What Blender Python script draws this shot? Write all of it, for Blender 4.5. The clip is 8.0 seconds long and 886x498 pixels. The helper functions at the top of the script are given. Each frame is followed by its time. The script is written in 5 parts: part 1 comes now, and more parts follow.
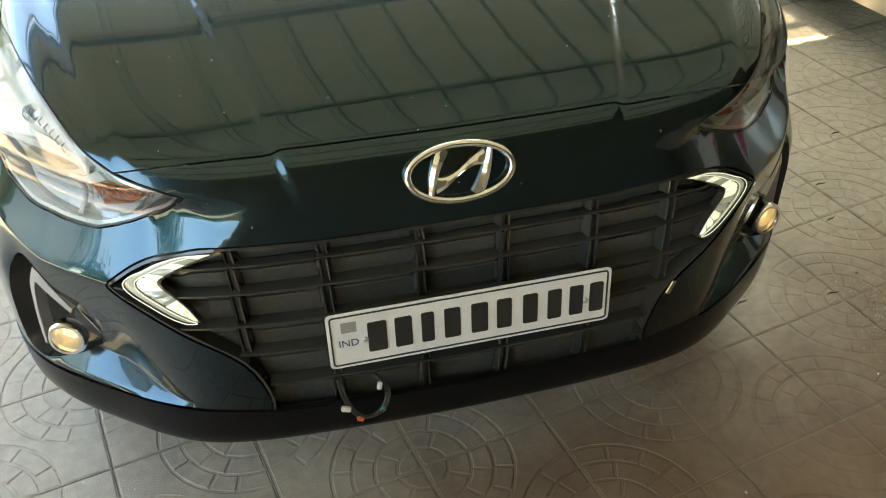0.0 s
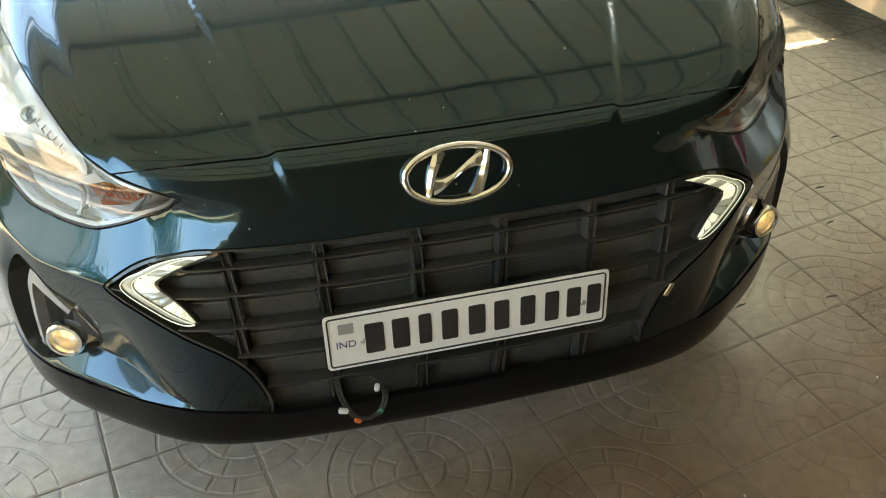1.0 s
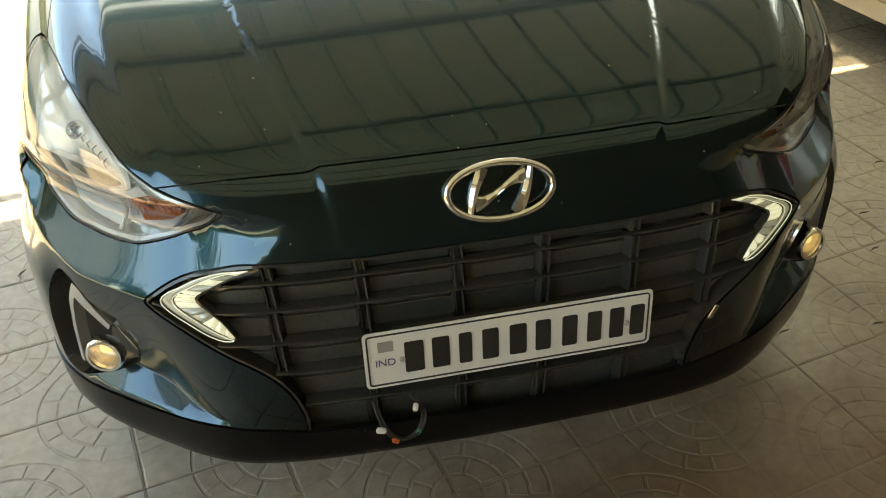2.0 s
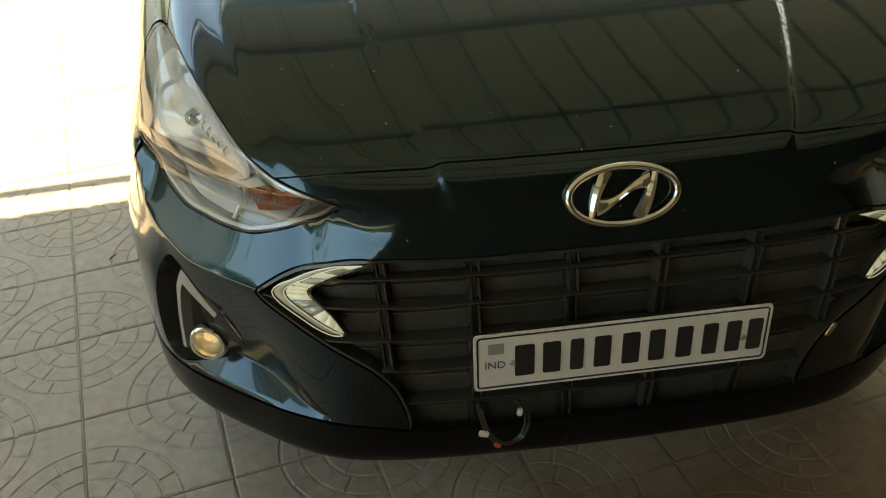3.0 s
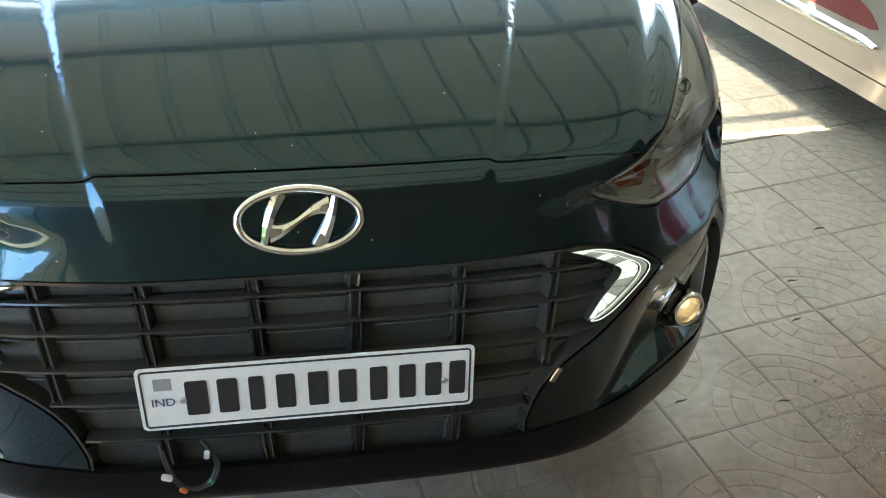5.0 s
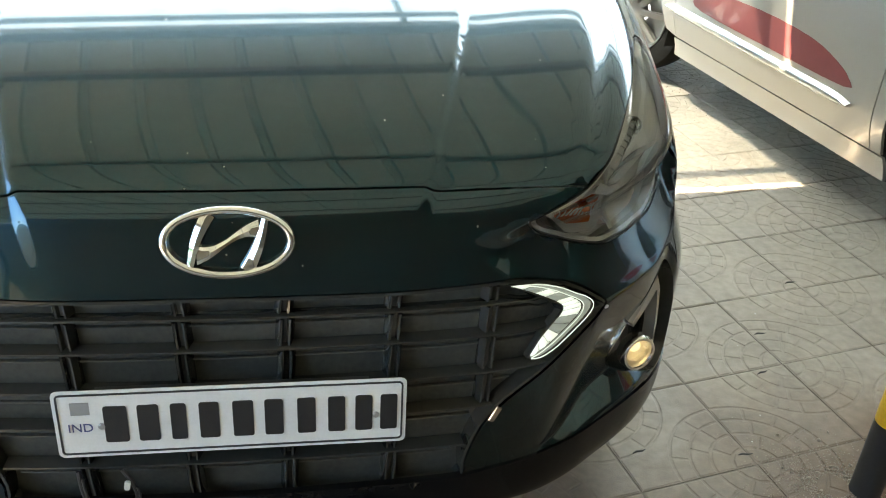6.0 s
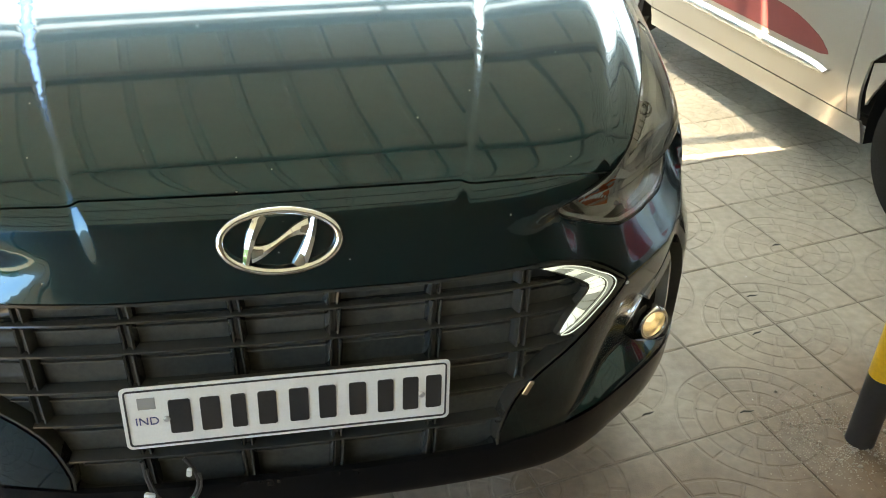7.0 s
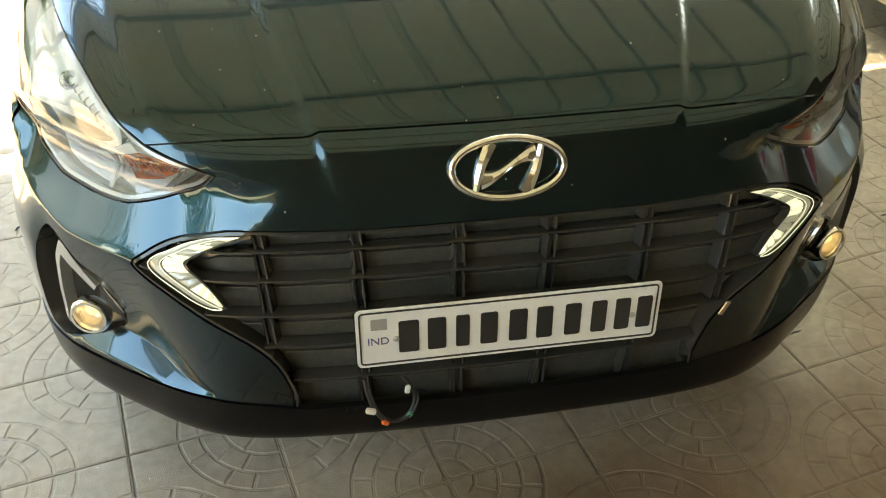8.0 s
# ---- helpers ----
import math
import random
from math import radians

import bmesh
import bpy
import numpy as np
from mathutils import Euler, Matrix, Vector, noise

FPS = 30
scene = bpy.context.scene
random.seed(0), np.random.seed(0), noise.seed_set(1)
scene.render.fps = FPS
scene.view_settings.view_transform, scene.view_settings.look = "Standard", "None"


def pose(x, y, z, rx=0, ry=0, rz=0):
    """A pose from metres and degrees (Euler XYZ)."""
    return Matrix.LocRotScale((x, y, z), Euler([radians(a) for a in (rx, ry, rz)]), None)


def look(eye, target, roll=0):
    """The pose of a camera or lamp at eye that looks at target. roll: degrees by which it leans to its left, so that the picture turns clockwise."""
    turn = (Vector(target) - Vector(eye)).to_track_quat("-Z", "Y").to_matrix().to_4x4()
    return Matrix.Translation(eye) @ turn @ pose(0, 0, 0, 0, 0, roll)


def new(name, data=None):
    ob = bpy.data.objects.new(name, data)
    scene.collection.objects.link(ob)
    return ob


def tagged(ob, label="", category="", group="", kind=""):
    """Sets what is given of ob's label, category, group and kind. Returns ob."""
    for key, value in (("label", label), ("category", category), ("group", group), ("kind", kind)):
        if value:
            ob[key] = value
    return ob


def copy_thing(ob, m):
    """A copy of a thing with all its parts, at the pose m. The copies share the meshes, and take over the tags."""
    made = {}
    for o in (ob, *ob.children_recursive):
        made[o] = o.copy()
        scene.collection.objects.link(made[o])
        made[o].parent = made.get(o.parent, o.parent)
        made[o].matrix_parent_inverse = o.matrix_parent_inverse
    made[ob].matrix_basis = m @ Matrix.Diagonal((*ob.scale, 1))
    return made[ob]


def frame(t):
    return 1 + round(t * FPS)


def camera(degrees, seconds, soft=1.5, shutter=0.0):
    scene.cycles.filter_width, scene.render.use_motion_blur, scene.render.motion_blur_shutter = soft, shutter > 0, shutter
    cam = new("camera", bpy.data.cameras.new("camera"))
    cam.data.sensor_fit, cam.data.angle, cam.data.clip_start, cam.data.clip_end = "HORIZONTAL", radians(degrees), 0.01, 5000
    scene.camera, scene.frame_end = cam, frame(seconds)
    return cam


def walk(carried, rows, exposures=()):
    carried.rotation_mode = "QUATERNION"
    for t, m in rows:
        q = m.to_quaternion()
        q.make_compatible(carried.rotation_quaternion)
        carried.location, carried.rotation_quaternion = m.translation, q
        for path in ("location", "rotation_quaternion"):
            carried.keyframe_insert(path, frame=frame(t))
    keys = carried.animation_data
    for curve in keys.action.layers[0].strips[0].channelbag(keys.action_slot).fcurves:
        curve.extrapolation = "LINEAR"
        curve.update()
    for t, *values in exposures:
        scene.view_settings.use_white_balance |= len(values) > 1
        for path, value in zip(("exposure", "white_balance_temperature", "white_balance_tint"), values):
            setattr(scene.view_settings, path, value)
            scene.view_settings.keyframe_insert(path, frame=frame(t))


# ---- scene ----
cam = camera(51.2, 8.0, soft=1.0)
PATH = [
    (0, (-0.313, -1.131, 1.62), (0.044, 0.405, 0.389), -1.3),
    (0.5, (-0.31, -1.132, 1.616), (0.047, 0.404, 0.386), -1.2),
    (1, (-0.307, -1.136, 1.616), (0.048, 0.406, 0.394), -1.3),
    (1.2, (-0.307, -1.135, 1.612), (0.048, 0.416, 0.4), -1.5),
    (2.5, (-0.371, -1.116, 1.584), (-0.129, 0.495, 0.422), -2.2),
    (3, (-0.423, -1.09, 1.579), (-0.232, 0.523, 0.412), -1.9),
    (3.5, (-0.408, -1.08, 1.574), (-0.232, 0.531, 0.403), -1.7),
    (4, (-0.219, -1.066, 1.547), (-0.047, 0.529, 0.352), -2.1),
    (4.5, (-0.111, -1.067, 1.535), (0.129, 0.55, 0.382), -0.3),
    (5, (0.013, -1.054, 1.503), (0.296, 0.587, 0.394), 2.0),
    (5.2, (0.067, -1.041, 1.473), (0.349, 0.61, 0.38), 2.7),
    (6.3, (0.107, -1.07, 1.457), (0.404, 0.64, 0.464), 3.8),
    (6.5, (0.086, -1.076, 1.471), (0.394, 0.624, 0.463), 3.3),
    (7, (-0.012, -1.1, 1.525), (0.35, 0.555, 0.462), 2.6),
    (7.5, (-0.186, -1.1, 1.558), (0.198, 0.507, 0.43), 2.1),
    (8, (-0.299, -1.08, 1.548), (-0.028, 0.492, 0.342), 0.6),
]
STOPS = [(0, 3.65, 11800), (1.2, 3.6, 12400), (2.5, 2.7, 16500), (3.0, 2.35, 17000), (3.5, 2.2, 17000), (4.0, 2.9, 18500), (4.5, 3.45, 9700), (5.0, 3.9, 8300), (6.5, 3.8, 9000), (7.0, 3.9, 9600), (7.5, 3.95, 11000), (8.0, 3.7, 14500)]
EXPOSURES = [(t, stops + 0.37, kelvin, 8) for t, stops, kelvin in STOPS]
walk(cam, [(t, look(eye, target, roll)) for t, eye, target, roll in PATH], EXPOSURES)

# ---- world, sun, exposure ----
SUN_FROM = Vector((-0.443, 0.243, 1.0)).normalized()
world = bpy.data.worlds.new("sky")
scene.world = world
world.use_nodes = True
wn = world.node_tree.nodes
sky = wn.new("ShaderNodeTexSky")
sky.sky_type = "NISHITA"
sky.sun_disc = False
sky.dust_density = 0.3
sky.altitude = 1200
sky.ozone_density = 1.5
sky.sun_elevation = math.asin(SUN_FROM.z)
sky.sun_rotation = math.atan2(SUN_FROM.x, SUN_FROM.y)
rich = wn.new("ShaderNodeHueSaturation")
rich.inputs["Saturation"].default_value = 1.12
world.node_tree.links.new(sky.outputs[0], rich.inputs["Color"])
world.node_tree.links.new(rich.outputs[0], wn["Background"].inputs[0])
wn["Background"].inputs[1].default_value = 0.15
sun = new("sun", bpy.data.lights.new("sun", "SUN"))
sun.data.energy, sun.data.angle, sun.data.color = 5.0, radians(0.5), (1.0, 0.94, 0.86)
sun.matrix_world = look(SUN_FROM * 20, (0, 0, 0))


# ---- materials ----
def material(name, color, rough=0.5, metal=0.0, coat=0.0, coat_rough=0.03, var=0.0, scale=20.0, bump=0.0, bump_scale=200.0, spec=0.5):
    """A Principled material with two scales of colour variation and a fine relief, in metres of the object."""
    m = bpy.data.materials.new(name)
    m.use_nodes = True
    nt = m.node_tree
    b = nt.nodes["Principled BSDF"]
    b.inputs["Base Color"].default_value = (*color, 1)
    b.inputs["Roughness"].default_value = rough
    b.inputs["Metallic"].default_value = metal
    b.inputs["Specular IOR Level"].default_value = spec
    b.inputs["Coat Weight"].default_value = coat
    b.inputs["Coat Roughness"].default_value = coat_rough
    if var or bump:
        geo = nt.nodes.new("ShaderNodeNewGeometry")
    if var:
        big, small = nt.nodes.new("ShaderNodeTexNoise"), nt.nodes.new("ShaderNodeTexNoise")
        for node, sc in ((big, scale), (small, scale * 9)):
            node.inputs["Scale"].default_value = sc
            node.inputs["Detail"].default_value = 5
            nt.links.new(geo.outputs["Position"], node.inputs["Vector"])
        add = nt.nodes.new("ShaderNodeMath")
        add.operation = "ADD"
        nt.links.new(big.outputs["Fac"], add.inputs[0])
        nt.links.new(small.outputs["Fac"], add.inputs[1])
        ramp = nt.nodes.new("ShaderNodeMapRange")
        ramp.inputs["From Min"].default_value, ramp.inputs["From Max"].default_value = 0.6, 1.4
        ramp.inputs["To Min"].default_value, ramp.inputs["To Max"].default_value = 1 - var, 1 + var
        nt.links.new(add.outputs[0], ramp.inputs["Value"])
        mul = nt.nodes.new("ShaderNodeVectorMath")
        mul.operation = "SCALE"
        mul.inputs[0].default_value = color
        nt.links.new(ramp.outputs[0], mul.inputs["Scale"])
        nt.links.new(mul.outputs[0], b.inputs["Base Color"])
        rr = nt.nodes.new("ShaderNodeMapRange")
        rr.inputs["From Min"].default_value, rr.inputs["From Max"].default_value = 0.3, 0.7
        rr.inputs["To Min"].default_value, rr.inputs["To Max"].default_value = max(rough - 0.12 * var * 3, 0.02), min(rough + 0.12 * var * 3, 1)
        nt.links.new(big.outputs["Fac"], rr.inputs["Value"])
        nt.links.new(rr.outputs[0], b.inputs["Roughness"])
    if bump:
        bn, bp = nt.nodes.new("ShaderNodeTexNoise"), nt.nodes.new("ShaderNodeBump")
        bn.inputs["Scale"].default_value, bn.inputs["Detail"].default_value = bump_scale, 6
        bp.inputs["Strength"].default_value, bp.inputs["Distance"].default_value = bump, 0.002
        nt.links.new(geo.outputs["Position"], bn.inputs["Vector"])
        nt.links.new(bn.outputs["Fac"], bp.inputs["Height"])
        nt.links.new(bp.outputs[0], b.inputs["Normal"])
    return m


def clear(name, tint=(1, 1, 1), rough=0.0, ior=1.5):
    """Clear moulded plastic or a pane: lets light through, with gloss by Fresnel."""
    m = bpy.data.materials.new(name)
    m.use_nodes = True
    nt = m.node_tree
    nt.nodes.remove(nt.nodes["Principled BSDF"])
    out = nt.nodes["Material Output"]
    t, g, f, mix = (nt.nodes.new("ShaderNode" + n) for n in ("BsdfTransparent", "BsdfGlossy", "Fresnel", "MixShader"))
    t.inputs[0].default_value = (*tint, 1)
    g.inputs["Roughness"].default_value = rough
    f.inputs[0].default_value = ior
    nt.links.new(f.outputs[0], mix.inputs[0])
    nt.links.new(t.outputs[0], mix.inputs[1])
    nt.links.new(g.outputs[0], mix.inputs[2])
    nt.links.new(mix.outputs[0], out.inputs[0])
    return m


def glow(m, color, strength):
    b = m.node_tree.nodes["Principled BSDF"]
    b.inputs["Emission Color"].default_value = (*color, 1)
    b.inputs["Emission Strength"].default_value = strength
    return m


PAINT = material("teal_car_paint", (0.009, 0.040, 0.055), 0.22, 1.0, coat=0.93, coat_rough=0.038, spec=0.1)
GLOSS_BLACK = material("gloss_black_plastic", (0.034, 0.034, 0.030), 0.08, var=0.1, scale=15)
SATIN_BLACK = material("satin_black_plastic", (0.014, 0.0145, 0.014), 0.34, var=0.25, scale=12, bump=0.15, bump_scale=900)
GREY_PLASTIC = material("dark_grey_plastic", (0.056, 0.057, 0.050), 0.13, var=0.25, scale=12)
CHROME = material("chrome", (0.82, 0.82, 0.80), 0.05, 1.0)
STRIP = material("bright_strip", (0.85, 0.85, 0.82), 0.25, 0.7)
REFLECTOR = material("lamp_reflector", (0.93, 0.93, 0.91), 0.11, 0.20)
PANEL = material("lamp_reflector_panel", (0.90, 0.90, 0.88), 0.18, 0.15)
LAMP_BACK = material("lamp_silver_plastic", (0.80, 0.80, 0.78), 0.30, 0.15)
BEZEL = material("bright_bezel", (0.82, 0.82, 0.80), 0.22, 0.25)
SILVER_TRIM = material("silver_trim", (0.45, 0.45, 0.44), 0.3, 0.8)
LENS = clear("clear_lamp_lens", (0.96, 0.97, 0.96), 0.0, 1.85)
GLASS = clear("tinted_glass", (0.35, 0.40, 0.38))
CRYSTAL = glow(material("white_light_guide", (0.24, 0.28, 0.28), 0.12, 0.3, coat=0.8), (0.82, 1.0, 1.0), 0.010)
CRYSTAL_LIT = glow(material("lit_light_guide", (0.46, 0.54, 0.54), 0.10, coat=0.8), (0.82, 1.0, 1.0), 0.045)
LIP_BLACK = material("lip_black_plastic", (0.006, 0.006, 0.006), 0.18, var=0.25, scale=12, spec=0.12)
LED_WHITE = material("frosted_light_strip", (0.42, 0.42, 0.41), 0.22, 0.45, coat=0.6)
AMBER = material("amber_plastic", (0.60, 0.13, 0.03), 0.2, coat=0.6)
WARM_BULB = glow(material("warm_bulb", (0.8, 0.72, 0.5), 0.2), (1.0, 0.80, 0.48), 0.09)
PLATE_WHITE = material("reflective_plate_white", (0.66, 0.66, 0.63), 0.42, var=0.06, scale=30, bump=0.1, bump_scale=1500)
PLATE_INK = material("plate_black", (0.02, 0.02, 0.02), 0.4, var=0.3, scale=90)
PLATE_GREY = material("plate_sticker_grey", (0.26, 0.26, 0.25), 0.3)
PLATE_BLUE = material("plate_blue_ink", (0.05, 0.06, 0.16), 0.4)
RUBBER = material("tyre_rubber", (0.020, 0.020, 0.019), 0.85, var=0.3, scale=18, bump=0.3, bump_scale=400, spec=0.15)
ALLOY = material("alloy", (0.55, 0.55, 0.54), 0.28, 0.9)
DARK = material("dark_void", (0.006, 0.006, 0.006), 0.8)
SILVER_PAINT = material("silver_car_paint", (0.50, 0.475, 0.42), 0.30, 0.5, coat=1.0, coat_rough=0.02)
TILE = material("cement_tile", (0.29, 0.248, 0.203), 0.60, var=0.28, scale=4.0, bump=0.7, bump_scale=350)


def stained(m, places, color):
    """Dried brown mud stains with ragged edges on a floor, round places of x, y, radius."""
    nt = m.node_tree
    base = nt.nodes["Principled BSDF"].inputs["Base Color"]
    geo, noise = nt.nodes.new("ShaderNodeNewGeometry"), nt.nodes.new("ShaderNodeTexNoise")
    noise.inputs["Scale"].default_value, noise.inputs["Detail"].default_value = 2.6, 7
    nt.links.new(geo.outputs["Position"], noise.inputs["Vector"])
    for x, y, radius in places:
        dist, wide, cut, mix = (nt.nodes.new("ShaderNode" + n) for n in ("VectorMath", "Math", "MapRange", "MixRGB"))
        dist.operation = "DISTANCE"
        dist.inputs[1].default_value = (x, y, 0)
        nt.links.new(geo.outputs["Position"], dist.inputs[0])
        wide.operation = "MULTIPLY_ADD"
        wide.inputs[1].default_value = radius * 1.6
        nt.links.new(noise.outputs["Fac"], wide.inputs[0])
        nt.links.new(dist.outputs["Value"], wide.inputs[2])
        cut.inputs["From Min"].default_value, cut.inputs["From Max"].default_value = radius * 2.4, radius * 1.4
        cut.inputs["To Min"].default_value, cut.inputs["To Max"].default_value = 0.0, 0.95
        nt.links.new(wide.outputs[0], cut.inputs["Value"])
        mix.blend_type = "MULTIPLY"
        mix.inputs["Color2"].default_value = (*color, 1)
        nt.links.new(cut.outputs[0], mix.inputs["Fac"])
        nt.links.new(base.links[0].from_socket, mix.inputs["Color1"])
        nt.links.new(mix.outputs[0], base)


stained(TILE, ((0.60, -0.25, 0.50), (1.45, 0.15, 0.40), (-0.1, -0.55, 0.6)), (0.46, 0.33, 0.24))
GROUT = material("tile_joint_dirt", (0.21, 0.18, 0.147), 0.9, var=0.3, scale=20, bump=0.5, bump_scale=300)
EARTH = material("dusty_asphalt_yard", (0.20, 0.18, 0.15), 0.9, var=0.2, scale=1.0, bump=0.5, bump_scale=60)
CONCRETE = material("concrete", (0.33, 0.30, 0.25), 0.85, var=0.2, scale=3, bump=0.4, bump_scale=90)
WHITE_PLASTER = material("white_plaster", (0.70, 0.70, 0.68), 0.8, var=0.1, scale=1.0)
DARK_WALL = material("dark_painted_wall", (0.075, 0.064, 0.047), 0.7, var=0.2, scale=1.5)
SHEET = material("roof_sheet", (0.20, 0.205, 0.18), 0.55, var=0.15, scale=1.2)
STEEL = material("painted_steel", (0.10, 0.10, 0.10), 0.5, var=0.2, scale=5)
YELLOW = material("yellow_paint", (0.62, 0.33, 0.02), 0.4, var=0.18, scale=12, bump=0.2, bump_scale=150)
BLACK_PAINT = material("black_paint", (0.018, 0.017, 0.016), 0.45, var=0.3, scale=12, bump=0.2, bump_scale=150)
SAND = material("sandy_debris", (0.33, 0.28, 0.225), 0.95, var=0.3, scale=30, bump=0.8, bump_scale=250)
GRAVEL = material("pale_gravel", (0.32, 0.29, 0.24), 0.95, var=0.3, scale=30)
LEAF = material("green_leaves", (0.05, 0.13, 0.04), 0.6, var=0.4, scale=3)
BARK = material("bark", (0.10, 0.07, 0.05), 0.9, var=0.3, scale=8)
RED = material("red_film", (0.27, 0.07, 0.07), 0.3, coat=0.8, var=0.08, scale=3)
RED_LENS = material("red_lamp_lens", (0.55, 0.02, 0.03), 0.08, coat=1.0, var=0.08, scale=30)
WINDOW_DARK = material("dark_window_glass", (0.03, 0.04, 0.045), 0.08)
WIRE = material("wire_sleeve", (0.012, 0.012, 0.012), 0.5)
PLUG_WHITE = material("white_connector", (0.7, 0.7, 0.68), 0.4)
PLUG_ORANGE = material("orange_connector", (0.7, 0.16, 0.05), 0.4)
PLUG_GREEN = material("green_connector", (0.02, 0.28, 0.14), 0.4)



def let_through(name, color):
    """A milky sheet that lets soft light through."""
    m = material(name, color, 0.5)
    nt = m.node_tree
    t, mix = nt.nodes.new("ShaderNodeBsdfTranslucent"), nt.nodes.new("ShaderNodeMixShader")
    t.inputs[0].default_value = (*color, 1)
    mix.inputs[0].default_value = 0.9
    nt.links.new(nt.nodes["Principled BSDF"].outputs[0], mix.inputs[1])
    nt.links.new(t.outputs[0], mix.inputs[2])
    open_part, out = nt.nodes.new("ShaderNodeBsdfTransparent"), nt.nodes.new("ShaderNodeMixShader")
    out.inputs[0].default_value = 0.10
    open_part.inputs[0].default_value = (0.82, 0.93, 1.0, 1)
    nt.links.new(mix.outputs[0], out.inputs[1])
    nt.links.new(open_part.outputs[0], out.inputs[2])
    nt.links.new(out.outputs[0], nt.nodes["Material Output"].inputs[0])
    return m


MILKY = let_through("milky_diffuser_sheet", (0.31, 0.39, 0.445))

# ---- builders ----
def part(name, bm, mat, parent=None, label="", smooth=True, kind=""):
    """Links a bmesh, or a mesh, as one object under a thing or a part."""
    if isinstance(bm, bmesh.types.BMesh):
        me = bpy.data.meshes.new(name)
        bm.to_mesh(me)
        bm.free()
    else:
        me = bm
    if not me.materials:
        me.materials.append(mat)
    if smooth:
        me.polygons.foreach_set("use_smooth", [True] * len(me.polygons))
        me.set_sharp_from_angle(angle=radians(38))
    if "fair" in me.attributes:
        ns = np.zeros(len(me.vertices) * 3)
        me.attributes["fair"].data.foreach_get("vector", ns)
        at = np.zeros(len(me.loops), dtype=int)
        me.loops.foreach_get("vertex_index", at)
        me.attributes.remove(me.attributes["fair"])
        me.normals_split_custom_set(ns.reshape(-1, 3)[at].tolist())
    ob = new(name, me)
    ob.parent = parent
    return tagged(ob, label=label, kind=kind)


def thing(name, label, category, m=None, group="", kind=""):
    ob = new(name)
    if m is not None:
        ob.matrix_basis = m
    return tagged(ob, label, category, group, kind)


def box(size, m=None, bevel=0.0, bm=None):
    bm2 = bmesh.new()
    bmesh.ops.create_cube(bm2, size=1.0, matrix=Matrix.Diagonal((*size, 1)))
    if bevel:
        bmesh.ops.bevel(bm2, geom=bm2.edges[:], offset=bevel, segments=2, affect="EDGES")
    if m is not None:
        bmesh.ops.transform(bm2, matrix=m, verts=bm2.verts[:])
    if bm is None:
        return bm2
    me = bpy.data.meshes.new("tmp")
    bm2.to_mesh(me)
    bm2.free()
    bm.from_mesh(me)
    bpy.data.meshes.remove(me)
    return bm


def lathe(profile, n=32, m=None, bm=None):
    """A turned form about z from rows of radius and height."""
    bm = bm or bmesh.new()
    rings = []
    for r, z in profile:
        rings.append([bm.verts.new((max(r, 1e-5) * math.cos(2 * math.pi * i / n), max(r, 1e-5) * math.sin(2 * math.pi * i / n), z)) for i in range(n)])
    for a, b in zip(rings, rings[1:]):
        for i in range(n):
            bm.faces.new((a[i], a[(i + 1) % n], b[(i + 1) % n], b[i]))
    if m is not None:
        bmesh.ops.transform(bm, matrix=m, verts=[v for ring in rings for v in ring])
    return bm


def tube(points, radius, n=8, closed=False):
    """A round bar along points."""
    bm = bmesh.new()
    points = [Vector(p) for p in points]
    rings, count = [], len(points)
    for i, p in enumerate(points):
        if closed:
            d = points[(i + 1) % count] - points[i - 1]
        else:
            d = points[min(i + 1, count - 1)] - points[max(i - 1, 0)]
        q = d.to_track_quat("Z", "Y")
        r = radius[i] if isinstance(radius, (list, tuple)) else radius
        rings.append([bm.verts.new(p + q @ Vector((r * math.cos(2 * math.pi * k / n), r * math.sin(2 * math.pi * k / n), 0))) for k in range(n)])
    pairs = list(zip(rings, rings[1:])) + ([(rings[-1], rings[0])] if closed else [])
    for a, b in pairs:
        for k in range(n):
            bm.faces.new((a[k], a[(k + 1) % n], b[(k + 1) % n], b[k]))
    if not closed:
        bm.faces.new(rings[0][::-1])
        bm.faces.new(rings[-1])
    return bm


def inside(p, poly):
    x, y = p
    hit = False
    for (x0, y0), (x1, y1) in zip(poly, poly[1:] + poly[:1]):
        if (y0 > y) != (y1 > y) and x < (x1 - x0) * (y - y0) / (y1 - y0) + x0:
            hit = not hit
    return hit


def resample(poly, step):
    out = []
    for (x0, y0), (x1, y1) in zip(poly, poly[1:] + poly[:1]):
        n = max(1, int(math.ceil(math.hypot(x1 - x0, y1 - y0) / step)))
        out += [(x0 + (x1 - x0) * k / n, y0 + (y1 - y0) * k / n) for k in range(n)]
    return out


def area(poly):
    return 0.5 * sum(x0 * y1 - x1 * y0 for (x0, y0), (x1, y1) in zip(poly, poly[1:] + poly[:1]))


def inset(poly, g):
    """The outline moved inwards by g."""
    sign = 1 if area(poly) > 0 else -1
    out, n = [], len(poly)
    for i in range(n):
        (x0, y0), (x, y), (x1, y1) = poly[i - 1], poly[i], poly[(i + 1) % n]
        a = Vector((x - x0, y - y0)).normalized()
        b = Vector((x1 - x, y1 - y)).normalized()
        t = a + b
        if t.length < 1e-6:
            t = a
        t.normalize()
        k = min(1 / max(abs(a.dot(t)), 0.35), 2.5)
        out.append((x - sign * g * k * t.y, y + sign * g * k * t.x))
    return out


